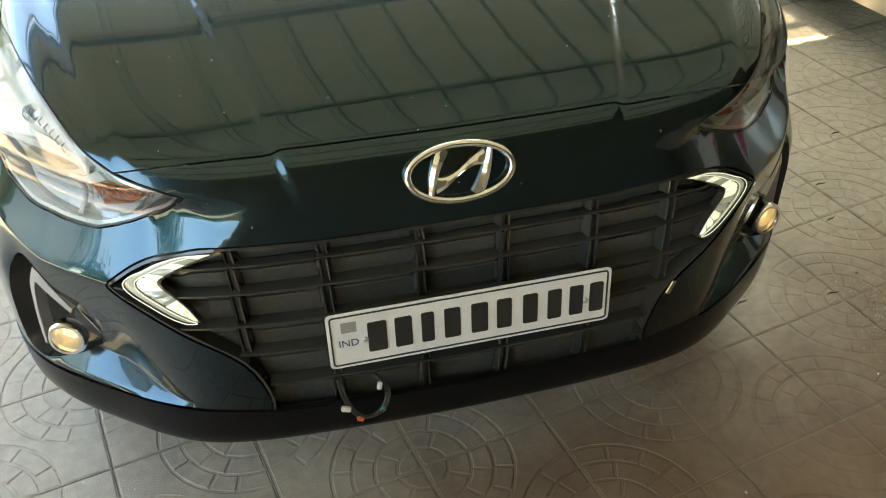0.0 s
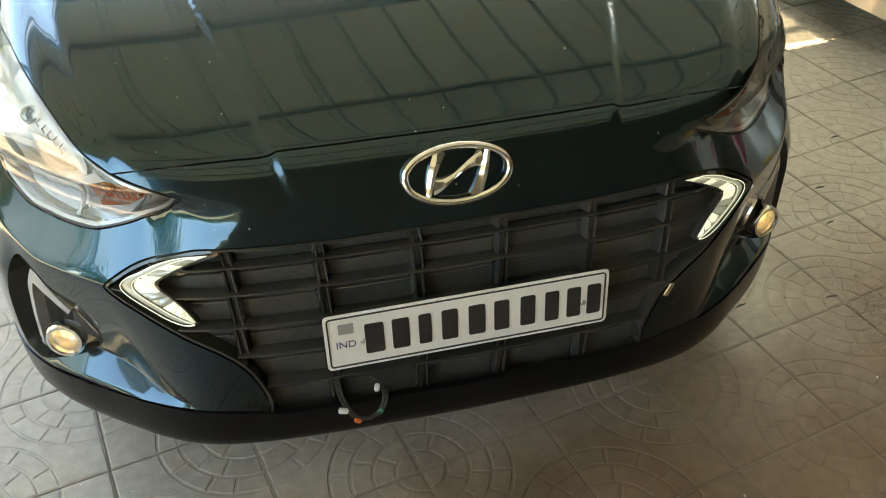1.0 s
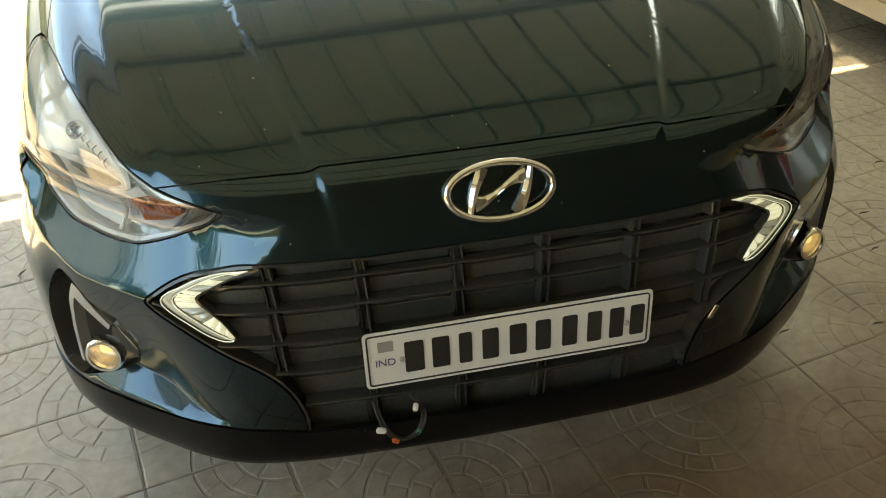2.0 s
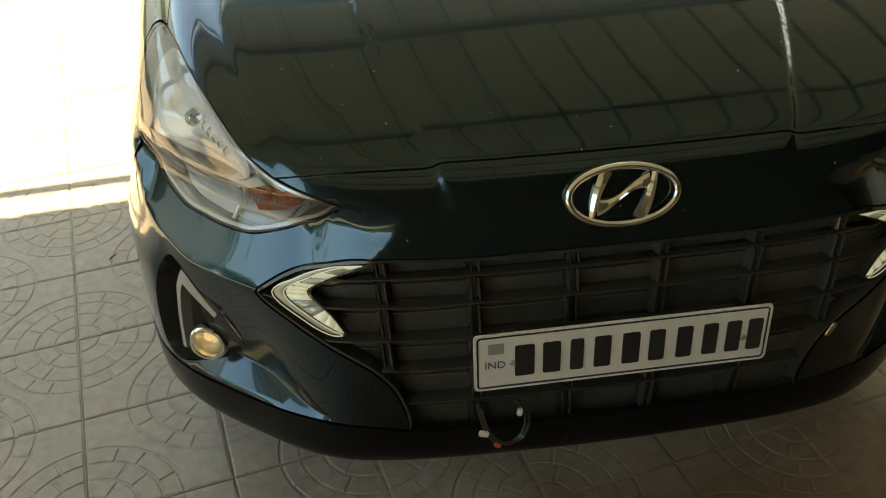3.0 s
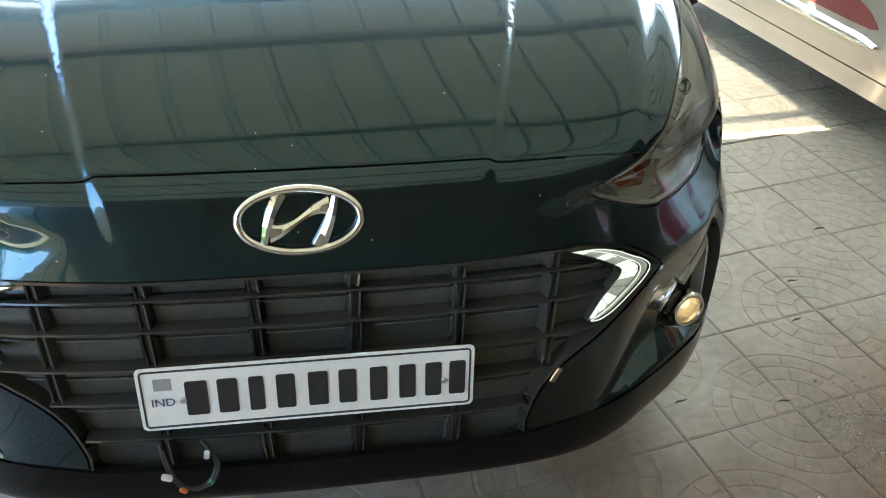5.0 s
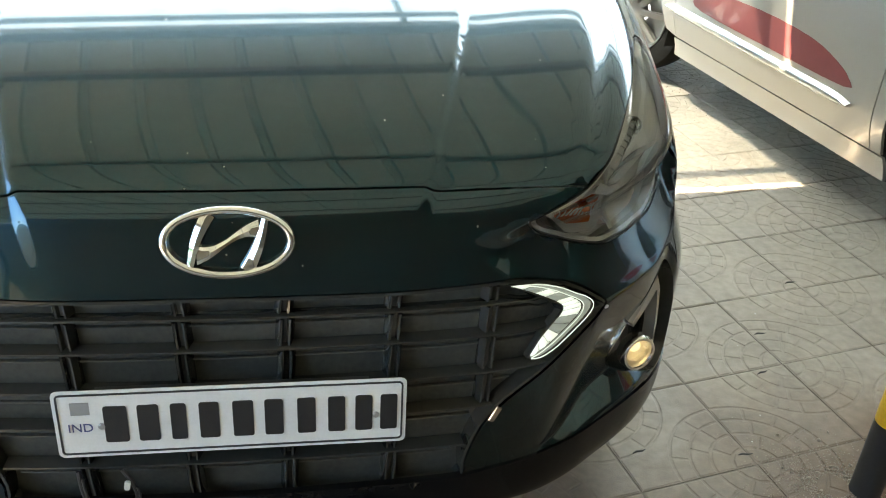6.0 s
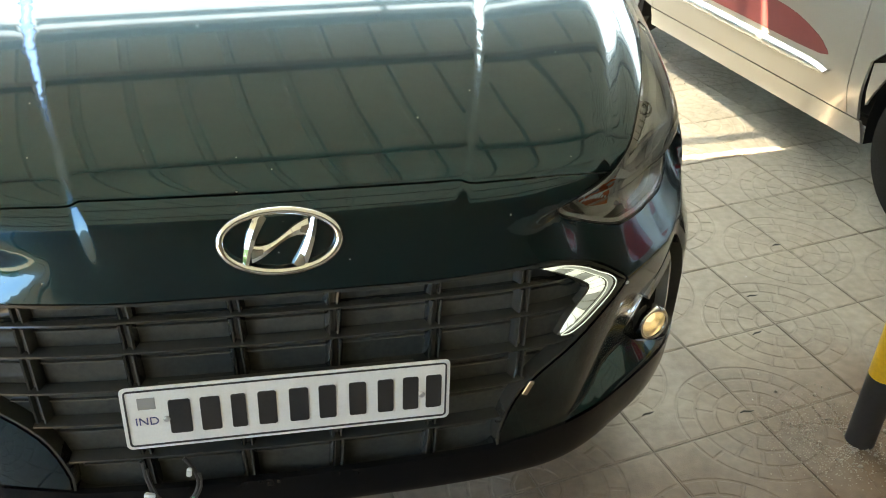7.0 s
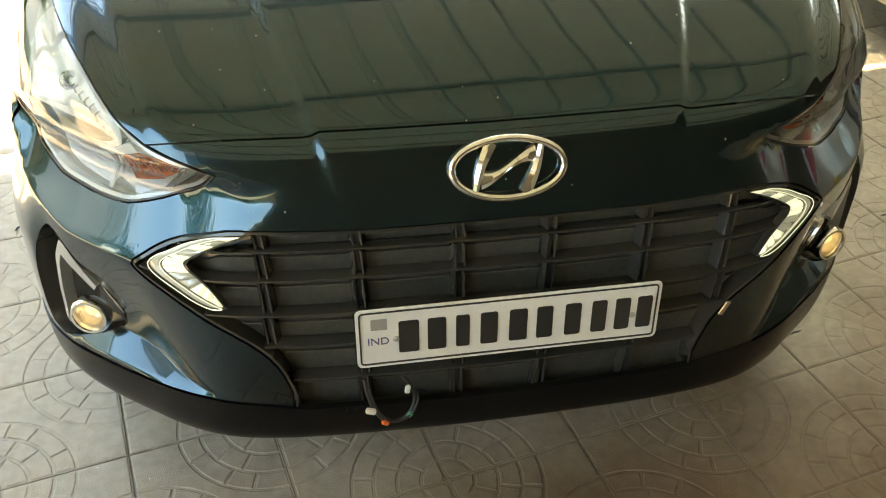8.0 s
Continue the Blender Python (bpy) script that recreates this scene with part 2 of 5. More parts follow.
def rounded(points, n=6):
    """A closed smooth outline through points."""
    out, c = [], len(points)
    for i in range(c):
        p0, p1, p2, p3 = points[i - 1], points[i], points[(i + 1) % c], points[(i + 2) % c]
        for k in range(n):
            f = k / n
            out.append(tuple(0.5 * (2 * b + (d - a) * f + (2 * a - 5 * b + 4 * d - e) * f * f + (3 * b - a - 3 * d + e) * f ** 3) for a, b, d, e in zip(p0, p1, p2, p3)))
    return out


def sheet(place, outline, holes=(), step=0.014, gap=0.0, depth=0.012, offset=0.0, fair=False, extra=()):
    """A panel cut to an outline, with holes, laid on the surface place(a, b, offset), with a turned-in edge of the given depth."""
    from mathutils.geometry import delaunay_2d_cdt
    outer = inset(resample(outline, step), gap)
    inner = [inset(resample(h, step), -gap) for h in holes]
    loops = [outer, *inner]
    flat, edges = [], []
    for loop in loops:
        first = len(flat)
        flat += [Vector(p) for p in loop]
        edges += [(first + i, first + (i + 1) % len(loop)) for i in range(len(loop))]
    edge_points = np.array([tuple(v) for v in flat])
    x0, y0 = edge_points.min(0)
    x1, y1 = edge_points.max(0)
    for i in range(1, int((x1 - x0) / step) + 1):
        for j in range(1, int((y1 - y0) / step) + 1):
            p = (x0 + i * step, y0 + j * step)
            if ((edge_points - p) ** 2).sum(1).min() > (0.5 * step) ** 2 and inside(p, outer) and not any(inside(p, h) for h in inner):
                flat.append(Vector(p))
    flat += [Vector(p) for p in extra if inside(p, outer) and ((edge_points - p) ** 2).sum(1).min() > 4e-6]
    verts, _, faces, *_ = delaunay_2d_cdt(flat, edges, [], 0, 1e-6)
    bm = bmesh.new()
    layer = bm.verts.layers.float_vector.new("fair") if fair else None
    made = [bm.verts.new(place(v.x, v.y, offset)) for v in verts]
    if fair:  # true normals of the surface, for clean reflections
        for v, m in zip(verts, made):
            n = (place(v.x + 0.002, v.y, 0.0) - place(v.x - 0.002, v.y, 0.0)).cross(place(v.x, v.y + 0.002, 0.0) - place(v.x, v.y - 0.002, 0.0))
            m[layer] = n.normalized()
    rim = {}
    for f in faces:
        c = sum((verts[i] for i in f), Vector((0, 0))) / len(f)
        if inside(c, outer) and not any(inside(c, h) for h in inner):
            turn = f if area([tuple(verts[i]) for i in f]) > 0 else f[::-1]
            bm.faces.new([made[i] for i in turn])
    if depth:
        for e in [e for e in bm.edges if len(e.link_faces) == 1]:
            rim[e] = list(e.verts)
        where = {v: verts[i] for i, v in enumerate(made)}
        deep = {}
        top = {}
        for e, low in rim.items():
            for v in low:
                if v not in deep:
                    q = where[v]
                    top[v] = bm.verts.new(v.co)
                    deep[v] = bm.verts.new(place(q.x, q.y, offset - depth))
        for a, b in rim.values():
            bm.faces.new((top[a], top[b], deep[b], deep[a]))
    for v in [v for v in bm.verts if not v.link_faces]:
        bm.verts.remove(v)
    return bm


# ---- the nose surface of the dark car: a plan curve swept along a profile ----
PLAN = [(-0.12, 0.002), (0, 0), (0.12, 0.002), (0.25, 0.006), (0.38, 0.016), (0.48, 0.036), (0.56, 0.075), (0.63, 0.128), (0.69, 0.186),
        (0.74, 0.250), (0.785, 0.330), (0.815, 0.42), (0.835, 0.54), (0.842, 0.70), (0.842, 0.90), (0.842, 1.2), (0.842, 1.5)]
PROFILE = [(0.22, 0.232), (0.12, 0.238), (0.068, 0.262), (0.050, 0.30), (0.042, 0.40), (0.042, 0.50), (0.046, 0.60), (0.051, 0.68), (0.065, 0.74),
           (0.088, 0.80), (0.118, 0.85), (0.170, 0.885), (0.26, 0.923), (0.40, 0.965), (0.60, 1.012), (0.85, 1.058), (1.05, 1.085)]


def catmull(points, t):
    n = len(points) - 1
    i = min(max(int(math.floor(t)), 0), n - 1)
    f = t - i
    rows = points[max(i - 1, 0)], points[i], points[i + 1], points[min(i + 2, n)]
    return tuple(0.5 * (2 * b + (c - a) * f + (2 * a - 5 * b + 4 * c - d) * f * f + (3 * b - a - 3 * c + d) * f ** 3) for a, b, c, d in zip(*rows))


def ease(a, b, v):
    t = min(max((v - a) / (b - a), 0), 1)
    return t * t * (3 - 2 * t)


def smax(a, b, r):
    """The larger of two, with a fillet of size r."""
    return 0.5 * (a + b + math.sqrt((a - b) ** 2 + r * r))


def shoulder_x(s):
    """Where the outer crease of the bonnet runs."""
    return float(np.interp(s, [9.5, 10.0, 10.9, 11.9, 12.4, 12.8, 13.3, 14.5, 16], [0.51, 0.515, 0.530, 0.560, 0.578, 0.597, 0.620, 0.655, 0.675]))


def bonnet_crease(s):
    """Where the inner creases of the bonnet run; they draw together towards the grille."""
    return float(np.interp(s, [8.0, 8.5, 9.4, 10.0, 10.4, 11.4, 12.1, 12.6, 12.9, 13.4, 16], [0.258, 0.262, 0.276, 0.286, 0.293, 0.310, 0.332, 0.350, 0.361, 0.382, 0.48]))


def side_crease(u):
    """Height of the crease that runs from the running light round the bumper's corner."""
    return 0.641 + 0.018 * max(u - 7.2, 0)


def ledge_foot(u):
    return 0.377 - 0.010 * ease(7.0, 8.4, u)


def ledge_fold(u):
    """Height of the fold at the back of the ledge under the fog lamp."""
    return 0.386 + 0.038 * ease(4.0, 7.0, u)


def brow(u):
    """Height of the short crease that runs inwards from the head lamp's tip."""
    return 0.785 - 0.022 * (3.7 - u)


def nose(u, s, ledge=1.0, facet=1.0):
    """A point of the nose: u counts along the plan from the middle, s along the profile."""
    n = abs(u)
    cx, cy = catmull(PLAN, n + 1)
    py, pz = catmull(PROFILE, s)
    (x0, y0), (x1, y1) = catmull(PLAN, n + 0.98), catmull(PLAN, n + 1.02)
    along = math.hypot(x1 - x0, y1 - y0)
    ix, iy = -(y1 - y0) / along, (x1 - x0) / along  # inwards, square to the plan curve
    wide, flat = 0.10 * ease(10, 13, s), ease(9.5, 10.8, s)
    cy -= 0.42 * cy * ease(8.4, 9.6, s) * ease(0.66 + wide, 0.48 + wide, cx)  # the bonnet is flatter across than the bumper
    cy -= 0.32 * cy * flat * ease(0.17, 0.045, cx - shoulder_x(s))
    cy -= 0.45 * cy * flat * ease(0.014, -0.026, cx - shoulder_x(s))
    x, y, z = cx, cy + py, pz
    x += 0.034 * ease(0.60, 0.80, cx) * ease(0.70, 0.56, pz)  # the bumper's corners are fuller lower down
    z += 0.0085 * ease(0.75, 0.82, pz) * ease(0.010, -0.010, cx - bonnet_crease(s))  # raised middle of the bonnet between two creases
    z -= 0.006 * ease(10.4, 12.2, s) * ease(-0.004, 0.034, cx - shoulder_x(s))  # step down outside the bonnet's outer crease
    z += 0.008 * ease(0.42, 0.68, cx) * ease(0.83, 0.92, pz)
    # upward facet between the side crease and the head lamp, tapering out towards the middle
    low = side_crease(n)
    short = 0.070 * ease(4.7, 2.3, n) + 0.12 * ease(2.7, 1.8, n) + 0.16 * ease(9.0, 10.6, n)
    base = catmull(PROFILE, 6.0 + 0.5 * (low - 0.60) / 0.04)[0]
    fillet = 0.004 + 0.02 * ease(3.5, 4.4, n) * ease(0.73, 0.82, pz)
    deep = smax(py, base + 0.72 * (pz - low) - short, fillet) - py
    k = ease(3.6, 4.3, n)
    deep *= facet * (1 - ease((1 - k) * (brow(n) - 0.018) + k * 0.740, (1 - k) * (brow(n) + 0.034) + k * 0.822, pz))  # a brow over it; further out the head lamp swells out
    # undercut below the crease, down to a fold above the ledge under the fog lamp
    depth = 0.046 * ledge * ease(3.7, 6.2, n) * ease(8.6, 7.9, n)
    foot, fold = ledge_foot(n), ledge_fold(n)
    if pz < low:
        deep += depth * min((low - pz) / (low - fold), 1) * min(max((pz - foot) / (fold - foot), 0), 1)
    x += ix * deep
    y += iy * deep
    x -= 0.034 * ease(0.74, 0.90, pz) * ease(0.68, 0.83, cx)  # the fender leans in
    return Vector((math.copysign(x, u), y, z))


US, SS = np.linspace(0, 15, 901), np.linspace(0, 16, 961)
AS = np.concatenate([[0], np.cumsum(np.hypot(*np.diff([catmull(PLAN, u + 1) for u in US], axis=0).T))])
BS = np.concatenate([[0], np.cumsum(np.hypot(*np.diff([catmull(PROFILE, s) for s in SS], axis=0).T))])


def ab(u, s):
    """From counts along plan and profile to metres along them."""
    return (math.copysign(float(np.interp(abs(u), US, AS)), u), float(np.interp(s, SS, BS)))


def us(a, b):
    return (math.copysign(float(np.interp(abs(a), AS, US)), a), float(np.interp(b, BS, SS)))


def on_nose(a, b, off=0.0, ledge=1.0):
    u, s = us(a, b)
    p = nose(u, s, ledge)
    if off == 0.0:
        return p
    du, ds = nose(u + 0.05, s, ledge) - nose(u - 0.05, s, ledge), nose(u, s + 0.05, ledge) - nose(u, s - 0.05, ledge)
    return p + du.cross(ds).normalized() * off


def on_plain(a, b, off=0.0):
    """The nose without its ledge, on which the pocket's lamps sit."""
    return on_nose(a, b, off, 0.0)


def on_grille(a, b, off=0.0):
    """The smoother surface on which the grille's bars and the running lights lie."""
    u, s = us(a, b)
    p = nose(u, s, 0.0, 0.55)
    if off == 0.0:
        return p
    du, ds = nose(u + 0.05, s, 0.0, 0.55) - nose(u - 0.05, s, 0.0, 0.55), nose(u, s + 0.05, 0.0, 0.55) - nose(u, s - 0.05, 0.0, 0.55)
    return p + du.cross(ds).normalized() * off


def line(points, side=1):
    return [ab(side * u, s) for u, s in points]


def mirrored(points):
    """A closed outline from its right half, which runs from the middle round to the middle."""
    return [ab(u, s) for u, s in points] + [ab(-u, s) for u, s in reversed(points) if u > 0]


SEAM = [(0, 10.06), (1.46, 10.07), (2.22, 10.09), (2.7, 10.12), (3.2, 10.13), (3.6, 10.13), (4.2, 10.07), (4.62, 9.92)]
LAMP_IN = [(3.70, 9.29), (4.03, 9.53), (4.64, 9.91), (5.05, 10.36), (5.30, 10.76), (5.60, 11.20), (6.00, 11.70), (6.26, 11.95), (6.60, 12.25), (6.95, 12.54), (7.27, 12.64), (7.53, 12.66)]
LAMP_OUT = [(8.05, 12.52), (8.6, 12.24), (9.2, 11.6), (9.5, 10.6), (9.55, 9.5), (9.35, 8.6)]
LAMP_LOW = [(8.95, 8.0), (8.45, 7.75), (7.9, 7.53), (7.3, 7.46), (6.8, 7.45), (6.1, 7.49), (5.78, 7.54), (5.35, 7.72), (4.9, 7.92), (4.35, 8.20), (3.92, 8.45), (3.66, 8.85), (3.54, 9.14)]
GRILLE = [(0, 7.68), (1.8, 7.66), (2.6, 7.71), (3.29, 7.72), (3.92, 7.42), (4.7, 7.05), (5.2, 6.70), (5.46, 6.42), (5.25, 6.18), (4.8, 5.93), (4.2, 5.62), (3.4, 5.12), (3.0, 4.6),
          (2.82, 3.9), (2.78, 3.4), (2.0, 3.30), (0, 3.25)]
POCKET = [(8.0, 6.25), (7.6, 6.17), (7.1, 5.70), (6.75, 5.30), (6.45, 4.80), (6.58, 4.42), (7.0, 4.14), (7.55, 3.93), (8.2, 3.74), (8.65, 3.95), (8.62, 4.9), (8.3, 5.8)]
LIP_TOP = [(0, 3.6), (2.7, 3.62), (3.3, 3.72), (4.2, 3.78), (5.2, 3.77), (6.3, 3.75), (7.0, 3.74), (8.2, 3.64), (10.25, 3.5)]

GRILLE_EDGE = rounded(mirrored(GRILLE), 3)


def pocket_edge(side):
    return rounded(line(POCKET, side), 3)


car = thing("hatchback_car", "dark teal hatchback car with black grille, parked on paving tiles", "car")

CREASE = []
for row in np.arange(7.7, 16, 0.12):
    for x in np.arange(-0.014, 0.0145, 0.0035):
        at = float(np.interp(x + bonnet_crease(row), [p[0] for p in PLAN[1:]], range(len(PLAN) - 1)))
        CREASE += [ab(at, row), ab(-at, row)]
    if row > 10:
        for x in np.arange(-0.014, 0.046, 0.007):
            at = float(np.interp(x + shoulder_x(row), [p[0] for p in PLAN[1:]], range(len(PLAN) - 1)))
            CREASE += [ab(at, row), ab(-at, row)]


def at_height(z):
    """Count along the profile for a height on it."""
    return float(np.interp(z, PROFILE_Z, SS))


PROFILE_Z = [catmull(PROFILE, s)[1] for s in SS]
FOLDS = []  # points along the folds of the bumper, to keep them crisp
for u in np.arange(2.3, 10.2, 0.08):
    for z in [side_crease(u) + d for d in (-0.0025, 0.0025)] + ([ledge_fold(u) + d for d in (-0.0024, 0.0024)] if u > 4.2 else []) + ([brow(u) + d for d in (-0.013, -0.006, 0.0, 0.006, 0.014, 0.023)] if u < 4 else []):
        FOLDS += [ab(u, at_height(z)), ab(-u, at_height(z))]

# bonnet
part("bonnet", sheet(on_nose, mirrored(SEAM + [p for p in LAMP_IN if p[0] > 4.62] + [(7.42, 13.3), (7.2, 14.2), (7.05, 15.2), (6.95, 16.0), (3, 16.0), (0, 16.0)]), gap=0.0014, step=0.015, fair=True, extra=CREASE),
     PAINT, car, "dark teal glossy bonnet with two creases")
# bumper with the openings for grille and fog lamps
bumper = part("front_bumper", sheet(on_nose, mirrored(SEAM + [(4.03, 9.53), (3.70, 9.29)] + LAMP_LOW[::-1] + [(9.35, 8.6), (9.6, 7.9), (9.9, 6.75), (10.55, 6.3), (10.35, 5.0)] + LIP_TOP[::-1]),
              holes=[GRILLE_EDGE, pocket_edge(1), pocket_edge(-1)], gap=0.0018, step=0.013, fair=True, extra=FOLDS + [p for p in CREASE if p[1] < ab(0, 10.0)[1]]), PAINT, car, "dark teal painted front bumper")
part("bumper_lip", sheet(on_nose, mirrored(LIP_TOP + [(10.25, 0.4), (5, 0.4), (0, 0.4)]), holes=[], gap=0.0015, step=0.014, offset=0.003), LIP_BLACK, car, "black plastic lower bumper lip")
# near-black sheet standing in for the shade inside the hollow nose
part("inner_dark_sheet", sheet(on_nose, mirrored([(0, 13), (6.5, 13), (8, 11), (8.6, 7), (8.6, 2), (0, 2)]), step=0.05, offset=-0.105, depth=0), DARK, car)

# grille
grille = part("grille", sheet(on_grille, inset(resample(GRILLE_EDGE, 0.03), -0.006), step=0.02, offset=-0.034, depth=0), GREY_PLASTIC, car, "black plastic grille with wide cells")
edge = resample(GRILLE_EDGE, 0.012)
part("grille_frame", sheet(on_nose, edge, holes=[inset(edge, 0.007)], step=0.02, gap=0.0012, depth=0.036, offset=-0.002), GLOSS_BLACK, grille)


def reach(s):
    """How far the grille opening reaches at s."""
    b = ab(0, s)[1]
    edge_rows = [(p, q) for p, q in zip(edge, edge[1:] + edge[:1]) if (p[1] - b) * (q[1] - b) <= 0 and p[0] > 0]
    return min(p[0] + (q[0] - p[0]) * (b - p[1]) / (q[1] - p[1] + 1e-9) for p, q in edge_rows)


def slat(s, a0, a1, tall, out, deep):
    """A bar with a rounded nose along the grille."""
    bm = bmesh.new()
    b = ab(0, s)[1]
    n = max(int((a1 - a0) / 0.02), 2)
    section = [(-tall * 0.9, -deep), (-tall * 0.5, out - 0.004), (-tall * 0.15, out), (tall * 0.25, out - 0.001), (tall * 0.5, out - 0.006), (tall * 0.5, -deep)]
    rings = [[bm.verts.new(on_grille(a0 + (a1 - a0) * i / n, b + h, o)) for h, o in section] for i in range(n + 1)]
    for p, q in zip(rings, rings[1:]):
        for k in range(len(section) - 1):
            bm.faces.new((p[k], q[k], q[k + 1], p[k + 1]))
    bm.faces.new(rings[0])
    bm.faces.new(rings[-1][::-1])
    return bm


for s in (7.10, 6.37, 5.62, 4.98, 4.22):
    r = reach(s) - 0.010
    part("slat", slat(s, -r, r, 0.0065, -0.006, 0.032), GLOSS_BLACK, grille)
    r = reach(max(s - 0.30, 3.5)) - 0.016
    part("inner_slat", slat(s - 0.30, -r, r, 0.0035, -0.028, 0.034), GREY_PLASTIC, grille)


def rib(a, b0, b1, wide, lean=0.0):
    """An upright rib of a grille cell: two ridges with a groove between, set back behind the bars."""
    bm = bmesh.new()
    n = max(int((b1 - b0) / 0.02), 2)
    section = [(-wide * 0.75, -0.032), (-wide * 0.52, -0.014), (-wide * 0.40, -0.010), (-wide * 0.24, -0.011), (-wide * 0.12, -0.019), (wide * 0.12, -0.019), (wide * 0.24, -0.011), (wide * 0.40, -0.010), (wide * 0.52, -0.014), (wide * 0.75, -0.032)]
    rings = [[bm.verts.new(on_grille(a + lean * (k / n - 0.5) + d, b0 + (b1 - b0) * k / n, o)) for d, o in section] for k in range(n + 1)]
    for p, q in zip(rings, rings[1:]):
        for k in range(len(section) - 1):
            bm.faces.new((p[k], p[k + 1], q[k + 1], q[k]))
    bm.faces.new(rings[0][::-1])
    bm.faces.new(rings[-1])
    return bm


rows = [7.66, 7.10, 6.37, 5.62, 4.98, 4.22, 3.42]
for a in (0.075, 0.237, 0.388):
    for side in (-1, 1):
        for hi, lo in zip(rows, rows[1:]):
            b0, b1 = ab(0, lo)[1] + 0.005, ab(0, hi)[1] - 0.006
            if a < min(reach(max(lo, 3.45)), reach(hi - 0.05)) - 0.01:
                part("rib", rib(side * a, b0, b1, 0.019, 0.003 * side), GLOSS_BLACK, grille)

# daytime running lights: boomerang light guides with facets
DRL = [(3.27, 7.58), (3.76, 7.45), (4.27, 7.17), (4.65, 6.91), (4.90, 6.76), (5.06, 6.57), (4.92, 6.37), (4.52, 6.12), (4.18, 5.91), (3.90, 5.80), (3.70, 5.82),
       (3.86, 6.14), (3.98, 6.32), (4.12, 6.50), (4.31, 6.70), (4.24, 6.84), (3.90, 7.11), (3.55, 7.38)]
for side in (-1, 1):
    out = line(DRL, side)
    light = part("running_light", sheet(on_grille, inset(resample(out, 0.012), -0.002), step=0.012, offset=-0.004, depth=0.014), GLOSS_BLACK, car, "boomerang-shaped white running light")
    edge_a = [catmull(out[0:11], t) for t in np.linspace(0.15, 9.8, 25)]
    edge_b = [catmull([out[0]] + out[:10:-1] + [out[10]], t) for t in np.linspace(0.15, 7.85, 25)]
    cross = lambda n, f: tuple(p + (q - p) * f for p, q in zip(edge_a[n], edge_b[n]))

    def cell(k0, k1, lo, hi, low, high, n=4):
        """A domed piece of the light guide between two stations of its length."""
        bm = bmesh.new()
        rows = []
        for i in range(n + 1):
            k = k0 + (k1 - k0) * i / n
            m = min(int(k), len(edge_a) - 2)
            here = [tuple(p + (q - p) * (k - m) for p, q in zip(e[m], e[m + 1])) for e in (edge_a, edge_b)]
            row = []
            for g in range(n + 1):
                f = lo + (hi - lo) * g / n
                dome = (1 - (2 * i / n - 1) ** 2) * (1 - (2 * g / n - 1) ** 2)
                row.append(bm.verts.new(on_grille(*(p + (q - p) * f for p, q in zip(*here)), low + high * dome)))
            rows.append(row)
        for p, q in zip(rows, rows[1:]):
            for g in range(n):
                bm.faces.new((p[g], q[g], q[g + 1], p[g + 1]) if side > 0 else (p[g], p[g + 1], q[g + 1], q[g]))
        bmesh.ops.recalc_face_normals(bm, faces=bm.faces[:])
        return bm

    rnd = random.Random(3)
    stops = [0.0, 2.2, 4.2, 6.0, 8.0, 9.6, 11.2, 12.6, 14.2, 16.0, 17.8, 19.8, 21.8, 24.0]
    for k0, k1 in zip(stops, stops[1:]):
        part("light_cell", cell(k0, k1 - 0.06, 0.36, 0.96, -0.004, rnd.uniform(0.004, 0.009)), CRYSTAL_LIT if rnd.random() < 0.6 else CRYSTAL, light)
    part("light_band", cell(0.0, 24.0, 0.02, 0.31, -0.004, 0.0030, 24), CRYSTAL, light)
    for f, r in ((0.0, 0.0010), (0.335, 0.0008)):
        part("light_line", tube([on_grille(*cross(n, f), 0.0002) for n in range(25)], r, 6), CRYSTAL_LIT, light)

# small bright clip beside the tip of one running light
part("trim_clip", box((0.011, 0.003, 0.007), Matrix.Translation(on_nose(*ab(5.50, 6.30), 0.0)) @ pose(0, 0, 0, 0, 20, 45), 0.0012), SILVER_TRIM, car, "small bright clip")


